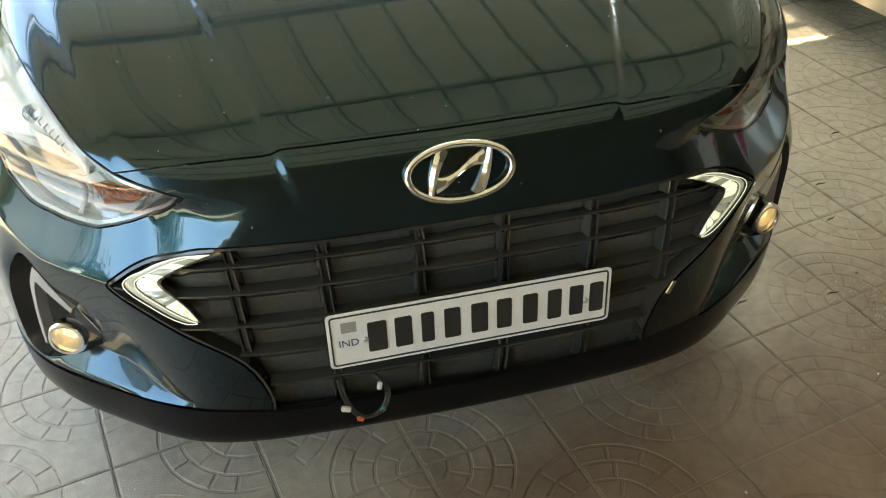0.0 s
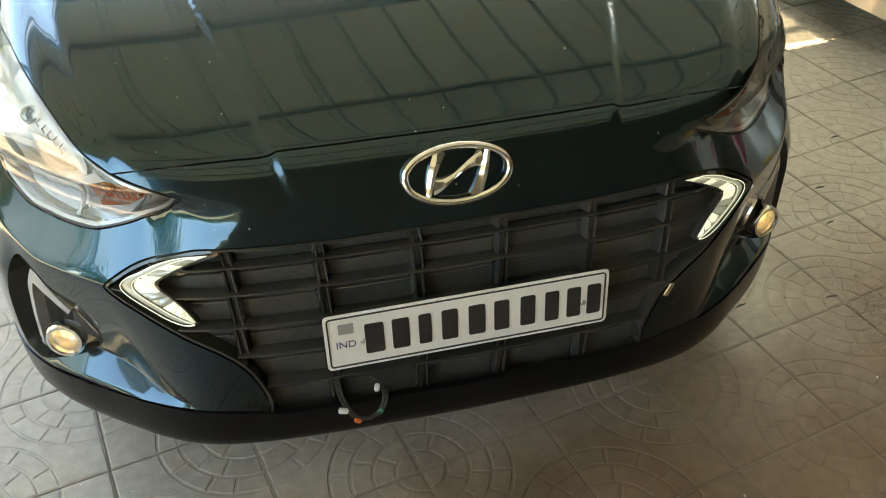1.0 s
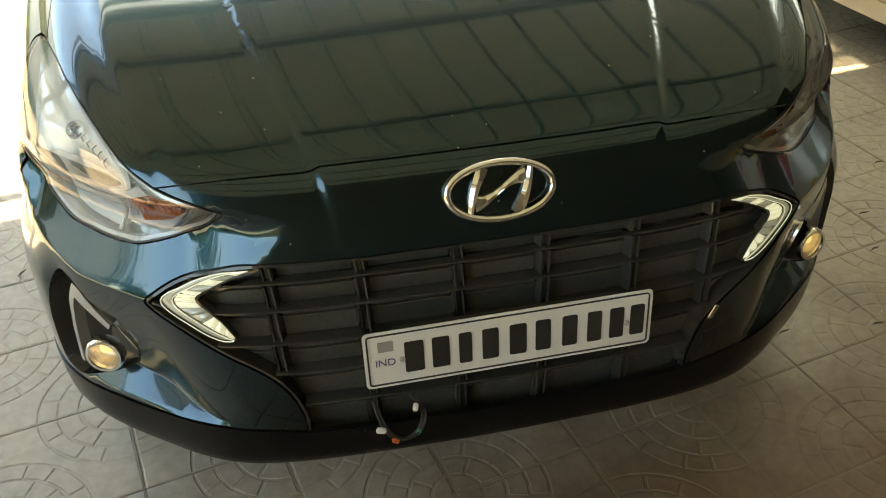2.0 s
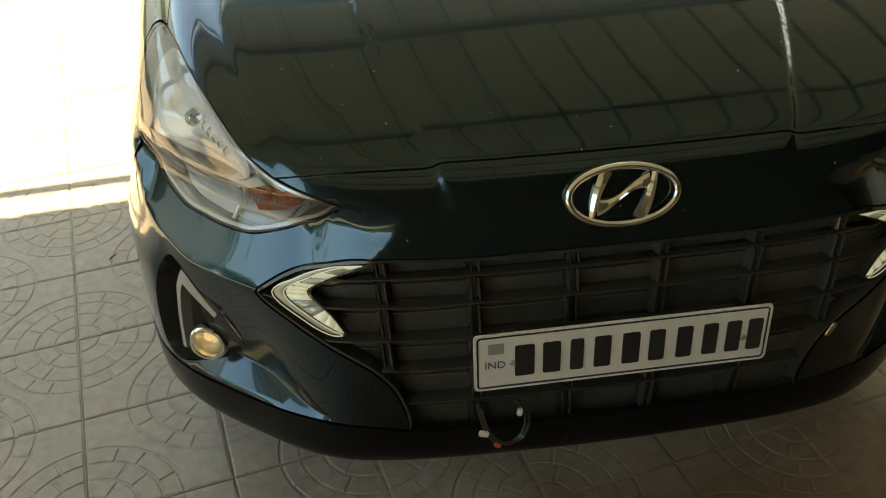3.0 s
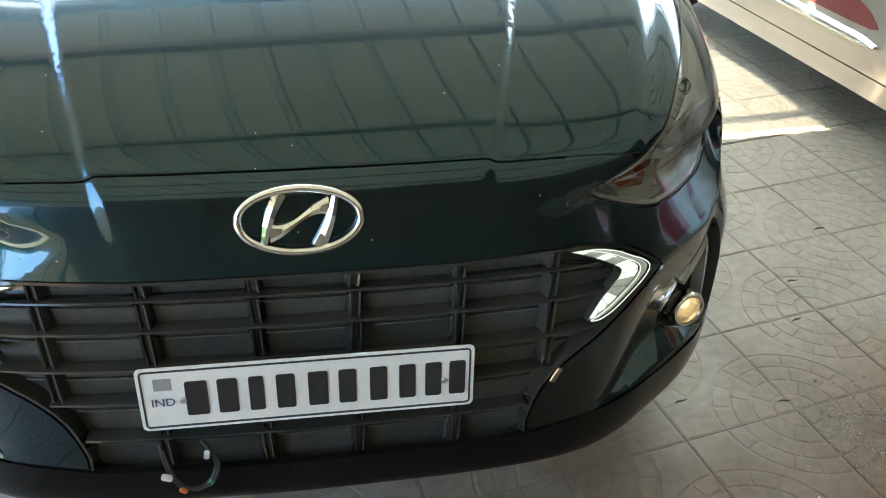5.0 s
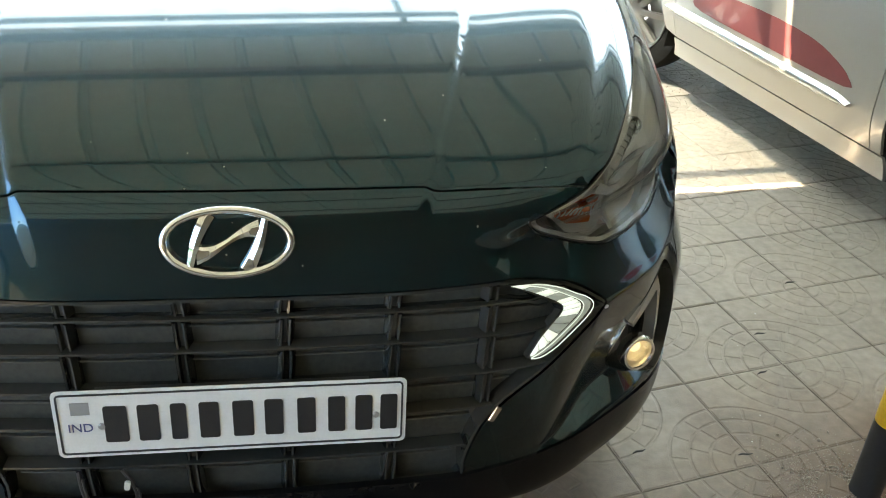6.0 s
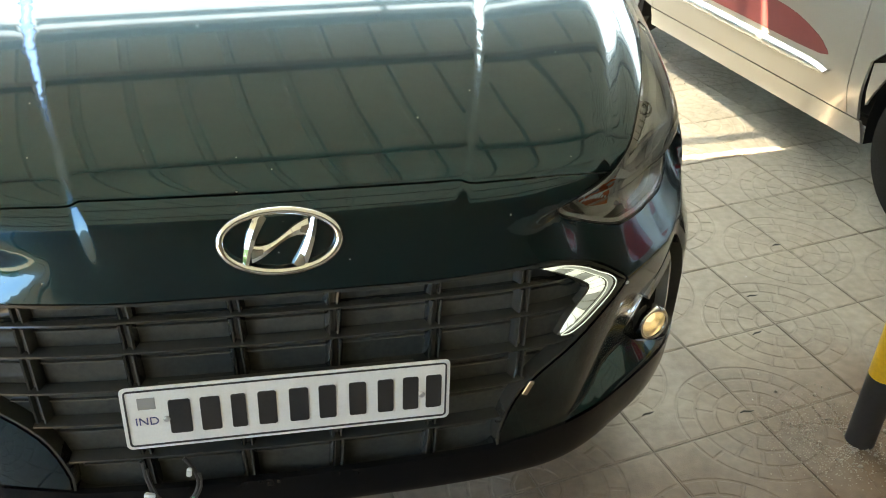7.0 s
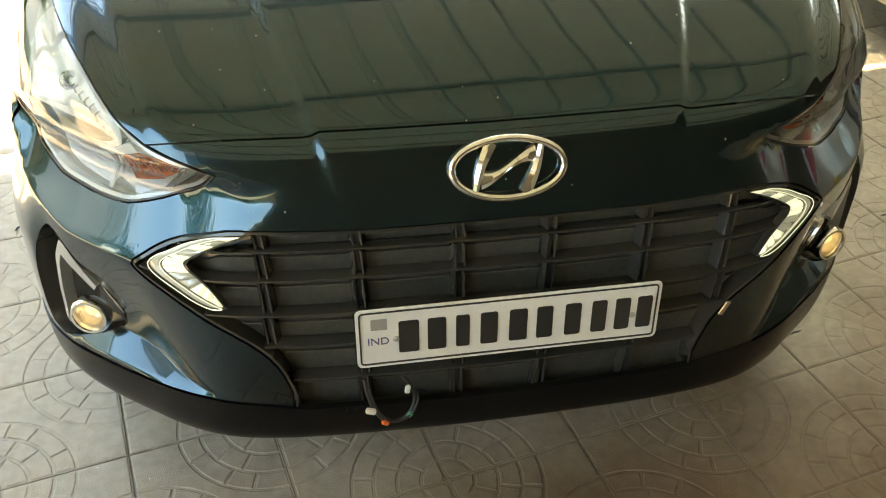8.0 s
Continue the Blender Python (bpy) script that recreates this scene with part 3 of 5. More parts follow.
# head lamps
for side in (-1, 1):
    out = rounded(line(LAMP_IN + LAMP_OUT + LAMP_LOW, side), 4)
    lamp = part("head_lamp", sheet(on_nose, out, step=0.016, offset=-0.058, depth=0), LAMP_BACK, car, "clear wraparound head lamp with chrome reflectors")
    # housing wall
    bm = bmesh.new()
    rim = inset(resample(out, 0.015), 0.006)
    deep = inset(resample(out, 0.015), 0.010)
    r0, r1 = [bm.verts.new(on_nose(*p, -0.004)) for p in rim], [bm.verts.new(on_nose(*p, -0.060)) for p in deep]
    for i in range(len(rim)):
        k = (i + 1) % len(rim)
        bm.faces.new((r0[i], r0[k], r1[k], r1[i]))
    part("lamp_housing", bm, LAMP_BACK, lamp)
    part("lamp_gasket", sheet(on_nose, out, holes=[inset(resample(out, 0.012), 0.004)], step=0.03, gap=0.001, depth=0.012, offset=0.0005), SATIN_BLACK, lamp)
    part("lamp_bezel", sheet(on_nose, inset(resample(out, 0.012), 0.004), holes=[inset(resample(out, 0.012), 0.010)], step=0.03, depth=0.02, offset=-0.004), BEZEL, lamp, "silver bezel")
    # wide frame along the bonnet
    lip_a, lip_b = inset(resample(out, 0.012), 0.009), inset(resample(out, 0.012), 0.021)
    edge_line = [ab(side * u, s) for u, s in LAMP_IN[2:]]
    by_bonnet = [min(math.dist(p, (e[0] + (f[0] - e[0]) * g / 6, e[1] + (f[1] - e[1]) * g / 6)) for e, f in zip(edge_line, edge_line[1:]) for g in range(7)) < 0.016 for p in lip_a]
    bm = bmesh.new()
    for i in range(len(lip_a)):
        k = (i + 1) % len(lip_a)
        if by_bonnet[i] and by_bonnet[k]:
            ring = [on_nose(*lip_a[i], -0.005), on_nose(*lip_a[k], -0.005), on_nose(*lip_b[k], -0.013), on_nose(*lip_b[i], -0.013)]
            bm.faces.new([bm.verts.new(v) for v in ring])
    bmesh.ops.remove_doubles(bm, verts=bm.verts[:], dist=0.0002)
    bmesh.ops.recalc_face_normals(bm, faces=bm.faces[:])
    part("inner_frame", bm, BEZEL, lamp, "wide silver frame along the bonnet edge")
    # hollow main reflector behind a small projector
    mid, rim_a, rim_b = ab(side * 7.05, 10.25), ab(8.8, 10.2)[0] - ab(7.05, 10.2)[0], ab(0, 12.2)[1] - ab(0, 10.25)[1]

    def hollow(a, b, off=0.0, mid=mid, rim_a=rim_a, rim_b=rim_b):
        d = min(((a - mid[0]) / rim_a) ** 2 + ((b - mid[1]) / rim_b) ** 2, 1.0)
        return on_nose(a, b, off - 0.034 * (1 - d))

    bowl = [(5.35, 9.75), (5.9, 10.55), (6.5, 11.35), (7.1, 12.05), (7.5, 12.25), (8.2, 11.9), (8.8, 11.2), (9.05, 10.3), (8.85, 9.4), (8.3, 8.85), (7.4, 8.55), (6.7, 8.65), (6.1, 9.0), (5.7, 9.35)]
    part("main_reflector", sheet(hollow, rounded(line(bowl, side), 3), step=0.010, offset=-0.018, depth=0.012), REFLECTOR, lamp, "smooth hollow chrome reflector")
    skirt = [(6.2, 8.55), (6.7, 8.4), (7.4, 8.3), (8.2, 8.6), (8.85, 9.1), (8.9, 8.6), (8.3, 8.0), (7.3, 7.75), (6.6, 7.8)]
    part("lower_panel", sheet(on_nose, rounded(line(skirt, side), 3), step=0.012, offset=-0.030, depth=0.012), PANEL, lamp)
    for (u, s, r, ring) in ((6.95, 10.85, 0.011, CHROME),):
        c = on_nose(*ab(side * u, s), -0.034)
        n = (on_nose(*ab(side * u, s), 0.1) - c).normalized()
        aim = Vector((n.x * 0.55, -1.0, n.z * 0.45)).normalized()
        m = Matrix.Translation(c) @ aim.to_track_quat("Z", "Y").to_matrix().to_4x4()
        dish = part("reflector_dish", lathe([(r, 0.004), (r * 0.9, -0.012), (r * 0.7, -0.026), (r * 0.45, -0.036), (r * 0.2, -0.041), (0.0, -0.042)], 36, m), REFLECTOR, lamp)
        part("dish_ring", lathe([(r + 0.005, -0.01), (r + 0.005, 0.004), (r + 0.003, 0.007), (r - 0.001, 0.004), (r - 0.004, -0.004)], 36, m), ring, dish)
        part("bulb_shield", lathe([(0.0, 0.0), (r * 0.22, -0.002), (r * 0.27, -0.010), (r * 0.27, -0.040)], 16, m), GREY_PLASTIC, dish)
        for k in range(3):
            arm = m @ Matrix.Rotation(2.1 * k + 0.4, 4, "Z") @ Matrix.Translation((r * 0.6, 0, -0.014))
            part("shield_arm", box((r * 0.7, 0.005, 0.004), arm, 0.001), SILVER_TRIM, dish)
    for k in range(6):
        c = on_nose(*ab(side * (5.95 + 0.14 * k), 10.05 + 0.17 * k), -0.022)
        part("reflector_fin", box((0.004, 0.012, 0.015 - 0.001 * k), Matrix.Translation(c) @ pose(0, 0, 0, 10, 0, side * 35), 0.001), CHROME, lamp)
    chamber = [(3.85, 9.1), (4.2, 9.4), (4.85, 9.62), (5.5, 9.05), (6.2, 8.45), (6.7, 8.0), (6.0, 7.85), (5.2, 8.05), (4.5, 8.4)]
    turn = part("turn_signal", sheet(on_nose, line(chamber, side), step=0.012, offset=-0.030, depth=0.02), REFLECTOR, lamp, "turn signal chamber with amber bulb")
    for k in range(12):
        f = k / 11
        u0, s0 = 4.2 + 1.9 * f, 8.72 - 0.62 * f
        rib_line = [on_nose(*ab(side * (u0 - 0.26 * g), s0 + 0.50 * g), -0.010) for g in (0.0, 0.5, 1.0)]
        part("lens_rib", tube(rib_line, [0.0016, 0.0013, 0.0009], 6), REFLECTOR, turn)
    part("amber_insert", sheet(on_nose, line([(4.2, 8.75), (4.4, 9.35), (4.9, 9.48), (5.6, 8.85), (6.1, 8.32), (5.85, 8.06), (5.06, 8.2), (4.55, 8.45)], side), step=0.012, offset=-0.018, depth=0.004), AMBER, turn, "amber insert")
    c = on_nose(*ab(side * 5.3, 8.55), -0.012)
    part("amber_bulb", lathe([(0.0, 0.011), (0.006, 0.008), (0.009, 0.0), (0.006, -0.010), (0.004, -0.02)], 14, Matrix.Translation(c) @ pose(0, 0, 0, 90, 0, 0)), AMBER, turn, "amber bulb")
    # pale cross bar and the thin frame lines that run on from its foot
    bm = bmesh.new()
    ends = [(4.98, 9.72), (5.35, 9.38), (5.75, 9.02), (6.12, 8.68)]
    rows = [[on_nose(*ab(side * (u + du), s + ds), o) for du, ds, o in ((-0.10, -0.13, -0.016), (-0.08, -0.10, -0.009), (0.08, 0.10, -0.009), (0.10, 0.13, -0.016))] for u, s in ends]
    rows = [[bm.verts.new(v) for v in row] for row in rows]
    for p, q in zip(rows, rows[1:]):
        for k in range(3):
            bm.faces.new((p[k], q[k], q[k + 1], p[k + 1]))
    bmesh.ops.recalc_face_normals(bm, faces=bm.faces[:])
    part("divider", bm, LAMP_BACK, lamp, "pale silver cross bar", smooth=False)
    for way, r in (([(6.12, 8.62), (6.6, 8.44), (7.3, 8.34), (8.2, 8.66), (8.85, 9.3)], 0.0020), ([(6.12, 8.62), (6.30, 8.15), (6.45, 7.70)], 0.0042)):
        part("frame_line", tube([on_nose(*ab(side * u, s), -0.012) for u, s in (catmull(way, t) for t in np.linspace(0, len(way) - 1, 14))], r, 8), BEZEL, lamp)
    part("lamp_lens", sheet(on_nose, out, step=0.014, gap=0.004, offset=0.0015, depth=0, fair=True), LENS, lamp, "clear lens cover").visible_shadow = False

# fog lamp pockets
for side in (-1, 1):
    out = pocket_edge(side)
    pocket = part("fog_pocket", sheet(on_plain, inset(resample(out, 0.02), -0.004), step=0.016, offset=-0.052, depth=0), GLOSS_BLACK, car, "black triangular fog lamp surround")
    bm = bmesh.new()
    loop = resample(out, 0.012)
    r0, r1 = [bm.verts.new(on_nose(*p, 0.001)) for p in loop], [bm.verts.new(on_plain(*p, -0.053)) for p in inset(loop, 0.004)]
    for i in range(len(loop)):
        k = (i + 1) % len(loop)
        bm.faces.new((r0[i], r0[k], r1[k], r1[i]))
    part("pocket_wall", bm, GLOSS_BLACK, pocket)
    strip = [(7.66, 6.04), (7.86, 5.55), (8.05, 4.85), (8.18, 3.98), (8.05, 4.00), (7.93, 4.85), (7.76, 5.45), (7.62, 5.72), (6.78, 5.28), (6.70, 5.39), (7.46, 5.98)]
    part("turn_light_strip", sheet(on_plain, line(strip, side), step=0.012, offset=-0.012, depth=0.022), LED_WHITE, pocket, "frosted white turn light strip")
    c = on_plain(*ab(side * 7.10, 4.60), -0.010)
    aim = Vector((side * 0.28, -1.0, 0.10)).normalized()
    m = Matrix.Translation(c) @ aim.to_track_quat("Z", "Y").to_matrix().to_4x4()
    m = m @ Matrix.Scale(0.70, 4)
    fog = part("fog_lamp", lathe([(0.050, -0.02), (0.052, 0.004), (0.047, 0.013), (0.040, 0.013), (0.036, 0.004), (0.036, -0.004)], 40, m), CHROME, pocket, "round fog lamp with chrome ring")
    part("fog_reflector", lathe([(0.036, -0.004), (0.033, -0.020), (0.024, -0.030), (0.010, -0.034), (0.0, -0.034)], 40, m), REFLECTOR, fog)
    bm = bmesh.new()
    for k in range(26):
        t = math.pi * (1.0 + k / 25)
        box((0.0022, 0.010, 0.016), m @ Matrix.Translation((0.034 * math.cos(t), 0.034 * math.sin(t), -0.010)) @ Matrix.Rotation(t + math.pi / 2, 4, "Z"), 0, bm)
    part("fog_fluting", bm, REFLECTOR, fog, smooth=False)
    part("fog_bulb", lathe([(0.0, 0.0), (0.008, -0.002), (0.015, -0.008), (0.018, -0.022)], 24, m @ Matrix.Translation((0, 0.012, 0.0))), WARM_BULB, fog, "warm glowing bulb")
    part("fog_lens", lathe([(0.040, 0.008), (0.030, 0.012), (0.015, 0.015), (0.0, 0.016)], 32, m), LENS, fog).visible_shadow = False

# chrome bead beside each fog lamp, shaped as the glints along the panel edge
for side in (-1, 1):
    chain = [on_nose(*ab(side * u, s), 0.001) for u, s in ((6.66, 5.32), (6.58, 5.18), (6.50, 5.04), (6.44, 4.90), (6.42, 4.78))]
    part("pocket_glint", tube(chain, [0.0010, 0.0022, 0.0028, 0.0024, 0.0010], 8), CHROME, car)

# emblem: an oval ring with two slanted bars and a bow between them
EB = ab(0, 8.90)[1]
emblem = part("emblem", tube([on_nose(0.087 * math.cos(t), EB + 0.041 * math.sin(t), 0.009) for t in np.linspace(0, 2 * math.pi, 72, endpoint=False)], 0.0060, 12, True), CHROME, car, "chrome oval emblem")


def ribbon(middle, widths, high=0.010, low=0.003):
    """A raised bar with a soft ridge on the nose, along points of metres from the emblem's middle."""
    bm = bmesh.new()
    rings = []
    for i, ((a, b), w) in enumerate(zip(middle, widths)):
        (a0, b0), (a1, b1) = middle[max(i - 1, 0)], middle[min(i + 1, len(middle) - 1)]
        d = Vector((a1 - a0, b1 - b0)).normalized()
        rings.append([bm.verts.new(on_nose(a - d.y * w * f, EB + b + d.x * w * f, o)) for f, o in ((-1, low), (-0.8, high), (0, high + 0.003), (0.8, high), (1, low))])
    for p, q in zip(rings, rings[1:]):
        for k in range(4):
            bm.faces.new((p[k], q[k], q[k + 1], p[k + 1]))
    return bm


for sign in (1, -1):
    part("emblem_bar", ribbon([(sign * (-0.052 + 0.027 * f - 0.004 * math.sin(math.pi * f)), sign * (-0.030 + 0.066 * f)) for f in np.linspace(0, 1, 9)],
                              [0.0055 + 0.006 * f for f in np.linspace(0, 1, 9)]), CHROME, emblem)
part("emblem_bow", ribbon([(-0.043 + 0.086 * f, 0.0155 * math.sin((f - 0.5) * math.pi)) for f in np.linspace(0, 1, 17)], [0.0042 + 0.0105 * abs(2 * f - 1) ** 1.7 for f in np.linspace(0, 1, 17)], 0.008), CHROME, emblem)

# dust specks on the paint
rnd = random.Random(21)
bm = bmesh.new()
for k in range(24):
    u, s = rnd.uniform(-5, 5), rnd.uniform(8.0, 13.5)
    p = on_nose(*ab(u, s), 0.0006)
    q = (on_nose(*ab(u, s), 0.02) - p).to_track_quat("Z", "Y").to_matrix().to_4x4()
    size = rnd.uniform(0.0006, 0.0014)
    bmesh.ops.create_circle(bm, cap_ends=True, segments=6, radius=size, matrix=Matrix.Translation(p) @ q @ Matrix.Diagonal((1, rnd.uniform(0.6, 1.6), 1, 1)))
part("dust_specks", bm, CONCRETE, car, "pale dust specks", smooth=False, kind="stuff")

# number plate
pm = pose(0, 0.002, 0.552, 90 - 4, 0, 0)


def round_rect(w, h, r, n=5):
    out = []
    for cx, cy, t0 in ((w / 2 - r, h / 2 - r, 0), (-w / 2 + r, h / 2 - r, 90), (-w / 2 + r, -h / 2 + r, 180), (w / 2 - r, -h / 2 + r, 270)):
        out += [(cx + r * math.cos(radians(t0 + 90 * k / n)), cy + r * math.sin(radians(t0 + 90 * k / n))) for k in range(n + 1)]
    return out


def flat_on(m):
    return lambda a, b, o=0.0: m @ Vector((a, b, o))


def relief(outline, m, low, high, holes=()):
    return sheet(flat_on(m), outline, holes, step=0.04, offset=high, depth=high - low)


plate = part("number_plate", relief(round_rect(0.500, 0.114, 0.009), pm, -0.002, 0.0), PLATE_WHITE, car, "white embossed number plate with dark characters as bars")
rim = round_rect(0.490, 0.104, 0.007)
part("plate_border", relief(rim, pm, 0, 0.0012, [inset(rim, 0.0028)]), PLATE_INK, plate)
CHARS = [(-0.166, 0.044), (-0.121, 0.040), (-0.079, 0.030), (-0.036, 0.038), (0.012, 0.040), (0.056, 0.036), (0.103, 0.036), (0.147, 0.034), (0.187, 0.034), (0.224, 0.034)]
for x, w in CHARS:
    part("character_bar", relief(round_rect(w * 0.74, 0.062, 0.004), pm @ Matrix.Translation((x, -0.001, 0)), 0, 0.0016), PLATE_INK, plate)
part("plate_sticker", relief(round_rect(0.026, 0.021, 0.001), pm @ Matrix.Translation((-0.213, 0.027, 0)), 0, 0.0005), PLATE_GREY, plate, smooth=False)
font = bpy.data.curves.new("plate_text", "FONT")
font.body, font.size, font.align_x, font.extrude = "IND", 0.020, "CENTER", 0.0003
tmp = new("plate_text", font)
text_mesh = bpy.data.meshes.new_from_object(tmp.evaluated_get(bpy.context.evaluated_depsgraph_get()))
bpy.data.objects.remove(tmp)
text = part("country_letters", text_mesh, PLATE_BLUE, plate, smooth=False)
text.data.materials.clear()
text.data.materials.append(PLATE_BLUE)
text.matrix_basis = pm @ Matrix.Translation((-0.215, -0.012, 0.0008))
for x, y in ((-0.186, -0.004), (0.205, -0.006)):
    part("plate_screw", lathe([(0.0055, 0.0), (0.0055, 0.0012), (0.004, 0.0028), (0.0, 0.0032)], 14, pm @ Matrix.Translation((x, y, 0))), SILVER_TRIM, plate)
part("plate_bracket", box((0.40, 0.085, 0.030), pm @ Matrix.Translation((0, 0, -0.020)), 0.004), SATIN_BLACK, plate)

# bright chrome chip standing in for a glint on the grille's edge
for side in (1,):
    c = on_nose(*ab(side * 3.2, 4.85), 0.001)
    part("grille_glint_chip", box((0.012, 0.004, 0.030), Matrix.Translation(c) @ pose(0, 0, 0, 0, 28 * side, 12 * side), 0.0015), CHROME, car)


# ---- rest of the dark car ----
def yz_us(y, z):
    """Counts on the nose for a place on its side."""
    s = float(np.interp(z, [p[1] for p in PROFILE], range(len(PROFILE))))
    cy = y - catmull(PROFILE, s)[0]
    return (float(np.interp(cy, [p[1] for p in PLAN[1:]], range(len(PLAN) - 1))), s)


ARCH_Y, ARCH_Z, ARCH_R = 0.80, 0.300, 0.335
arch = [yz_us(ARCH_Y + ARCH_R * math.cos(radians(t)), ARCH_Z + ARCH_R * math.sin(radians(t))) for t in range(0, 160, 12)]
for side in (-1, 1):
    back = [yz_us(1.25, z) for z in (1.0, 0.95, 0.88, 0.75, 0.55, 0.32)]
    out = line([(7.53, 12.70), (7.42, 13.3), (7.2, 14.2), (7.05, 15.2), (6.95, 16.0), (8.6, 16.0)] + back + arch + [(9.9, 6.75), (9.62, 7.9), (9.38, 8.6), (9.58, 9.5), (9.53, 10.6), (9.22, 11.63), (8.61, 12.28), (8.05, 12.56)], side)
    part("fender", sheet(on_nose, out, gap=0.002, step=0.022, fair=True), PAINT, car, "dark teal front fender")


def wheel(parent, m, radius=0.29, width=0.17):
    """A road wheel with its axle along local z, outer face up."""
    rim_r = radius * 0.66
    w = part("wheel", lathe([(rim_r * 0.97, -width / 2), (rim_r, -width / 2), (rim_r * 0.96, -width * 0.3), (rim_r * 0.94, width * 0.3), (rim_r, width / 2), (rim_r * 0.97, width / 2 - 0.006), (rim_r * 0.9, width * 0.25), (rim_r * 0.3, width * 0.12)], 40, m), ALLOY, parent, "alloy wheel with black tyre")
    part("tyre", lathe([(rim_r, -width * 0.46), (rim_r * 1.15, -width * 0.54), (radius * 0.95, -width * 0.52), (radius, -width * 0.36), (radius, width * 0.36), (radius * 0.95, width * 0.52), (rim_r * 1.15, width * 0.54), (rim_r, width * 0.46)], 48, m), RUBBER, w)
    part("hub_cap", lathe([(0.045, width * 0.12), (0.040, width * 0.3), (0.028, width * 0.34), (0.0, width * 0.35)], 20, m), ALLOY, w)
    for k in range(8):
        part("spoke", box((rim_r * 0.78, 0.030, 0.022), m @ Matrix.Rotation(k * math.pi / 4, 4, "Z") @ Matrix.Translation((rim_r * 0.56, 0, width * 0.30)) @ pose(0, 0, 0, 0, 6, 0), 0.006), ALLOY, w)
    return w


def shell(parent, paint, half, y0, y1, axles, trim, front=False, steer=0, split=None):
    """Sides, doors, glass, roof and tail of a small hatchback between y0 and y1, standing on z = 0."""
    length = y1

    def side_x(y, z):
        w = half - 0.055 * ease(0.42, 0.20, z) - 0.02 * ease(0.60, 0.95, z)
        w -= 0.10 * ease(length - 0.5, length, y) ** 2
        if front:
            w -= 0.16 * ease(0.55, 0.0, y) ** 2
        if z > 0.95:
            w -= 0.24 * (z - 0.95) / 0.52
        return w

    def on_side(side):
        return lambda y, z, o=0.0: Vector((side * (side_x(y, z) + o), y, z))

    belt = 0.95
    for side in (-1, 1):
        def wall(outline, name, mat, label="", holes=(), step=0.05, offset=0.0, side=side, dep=0.012, par=parent):
            pts = outline if side < 0 else [(y, z) for y, z in reversed(outline)]
            return part(name, sheet(on_side(side), [(y, z) for y, z in pts], holes, step=step, gap=0.002, depth=dep, offset=offset), mat, par, label)
        rear = axles[1]
        cut = [(rear + 0.335 * math.cos(radians(t)), 0.30 + 0.335 * math.sin(radians(t))) for t in range(180, -1, -15)]
        d0, d1, d2 = max(y0, axles[0] + 0.42), split or (axles[0] + rear) / 2 + 0.10, rear - 0.18
        wall([(d0, 0.285), (d1, 0.285), (d1, belt), (d0, belt)], "front_door", paint)
        door2 = wall([(d1, 0.285), (rear - 0.37, 0.285), (rear - 0.35, 0.50), (rear - 0.18, 0.66), (d2, belt), (d1, belt)], "rear_door", paint)
        wall([(d0 - 0.02, 0.20), (rear - 0.345, 0.20), (rear - 0.36, 0.283), (d0 - 0.02, 0.283)], "sill", trim)
        wall([(rear - 0.335, 0.36), (rear - 0.335, 0.50)] + cut[3:] + [(rear + 0.36, 0.26), (length - 0.02, 0.30), (length - 0.02, belt), (d2, belt), (rear - 0.18, 0.66)], "rear_quarter", paint)
        if front:
            f = axles[0]
            cut = [(f + 0.335 * math.cos(radians(t)), 0.30 + 0.335 * math.sin(radians(t))) for t in range(180, -1, -15)]
            wall([(0.02, 0.26), (f - 0.345, 0.26)] + cut + [(f + 0.42, 0.285), (f + 0.42, belt), (0.35, 0.86), (0.02, 0.72)], "fender", paint)
        top = 1.40
        wall([(1.12, belt), (length - 0.42, belt), (length - 0.62, top), (1.95, top)], "side_frame", GLOSS_BLACK, offset=-0.03, dep=0)
        wall([(1.42, belt + 0.03), (d1 - 0.03, belt + 0.03), (d1 - 0.03, top - 0.04), (1.97, top - 0.04)], "front_side_window", GLASS, offset=-0.015, dep=0)
        wall([(d1 + 0.03, belt + 0.03), (d2 + 0.12, belt + 0.05), (d2 - 0.05, top - 0.05), (d1 + 0.03, top - 0.04)], "rear_side_window", GLASS, offset=-0.015, dep=0)
        wall([(d1 - 0.17, 0.80), (d1 - 0.03, 0.80), (d1 - 0.03, 0.83), (d1 - 0.17, 0.83)], "door_handle", paint, offset=0.03, dep=0.03)
        mirror = box((0.20, 0.10, 0.13), Matrix.Translation((side * (half + 0.10), 1.62, 1.02)), 0.035)
        part("side_mirror", mirror, paint, parent)
        for y in axles:
            bm = bmesh.new()
            arcs = [[bm.verts.new((side * x, y + r * math.cos(radians(t)), 0.30 + r * math.sin(radians(t)))) for t in range(-15, 196, 15)] for x, r in ((half - 0.045, 0.338), (half - 0.26, 0.338), (half - 0.26, 0.01))]
            for p, q in zip(arcs, arcs[1:]):
                for k in range(len(p) - 1):
                    bm.faces.new((p[k], p[k + 1], q[k + 1], q[k]))
            part("arch_liner", bm, DARK, parent)
            turned = steer if y == axles[0] else 0
            wheel(parent, Matrix.Translation((side * (half - 0.11), y, 0.29)) @ pose(0, 0, 0, 0, 0, turned) @ pose(0, 0, 0, 0, 90 * side, 0))

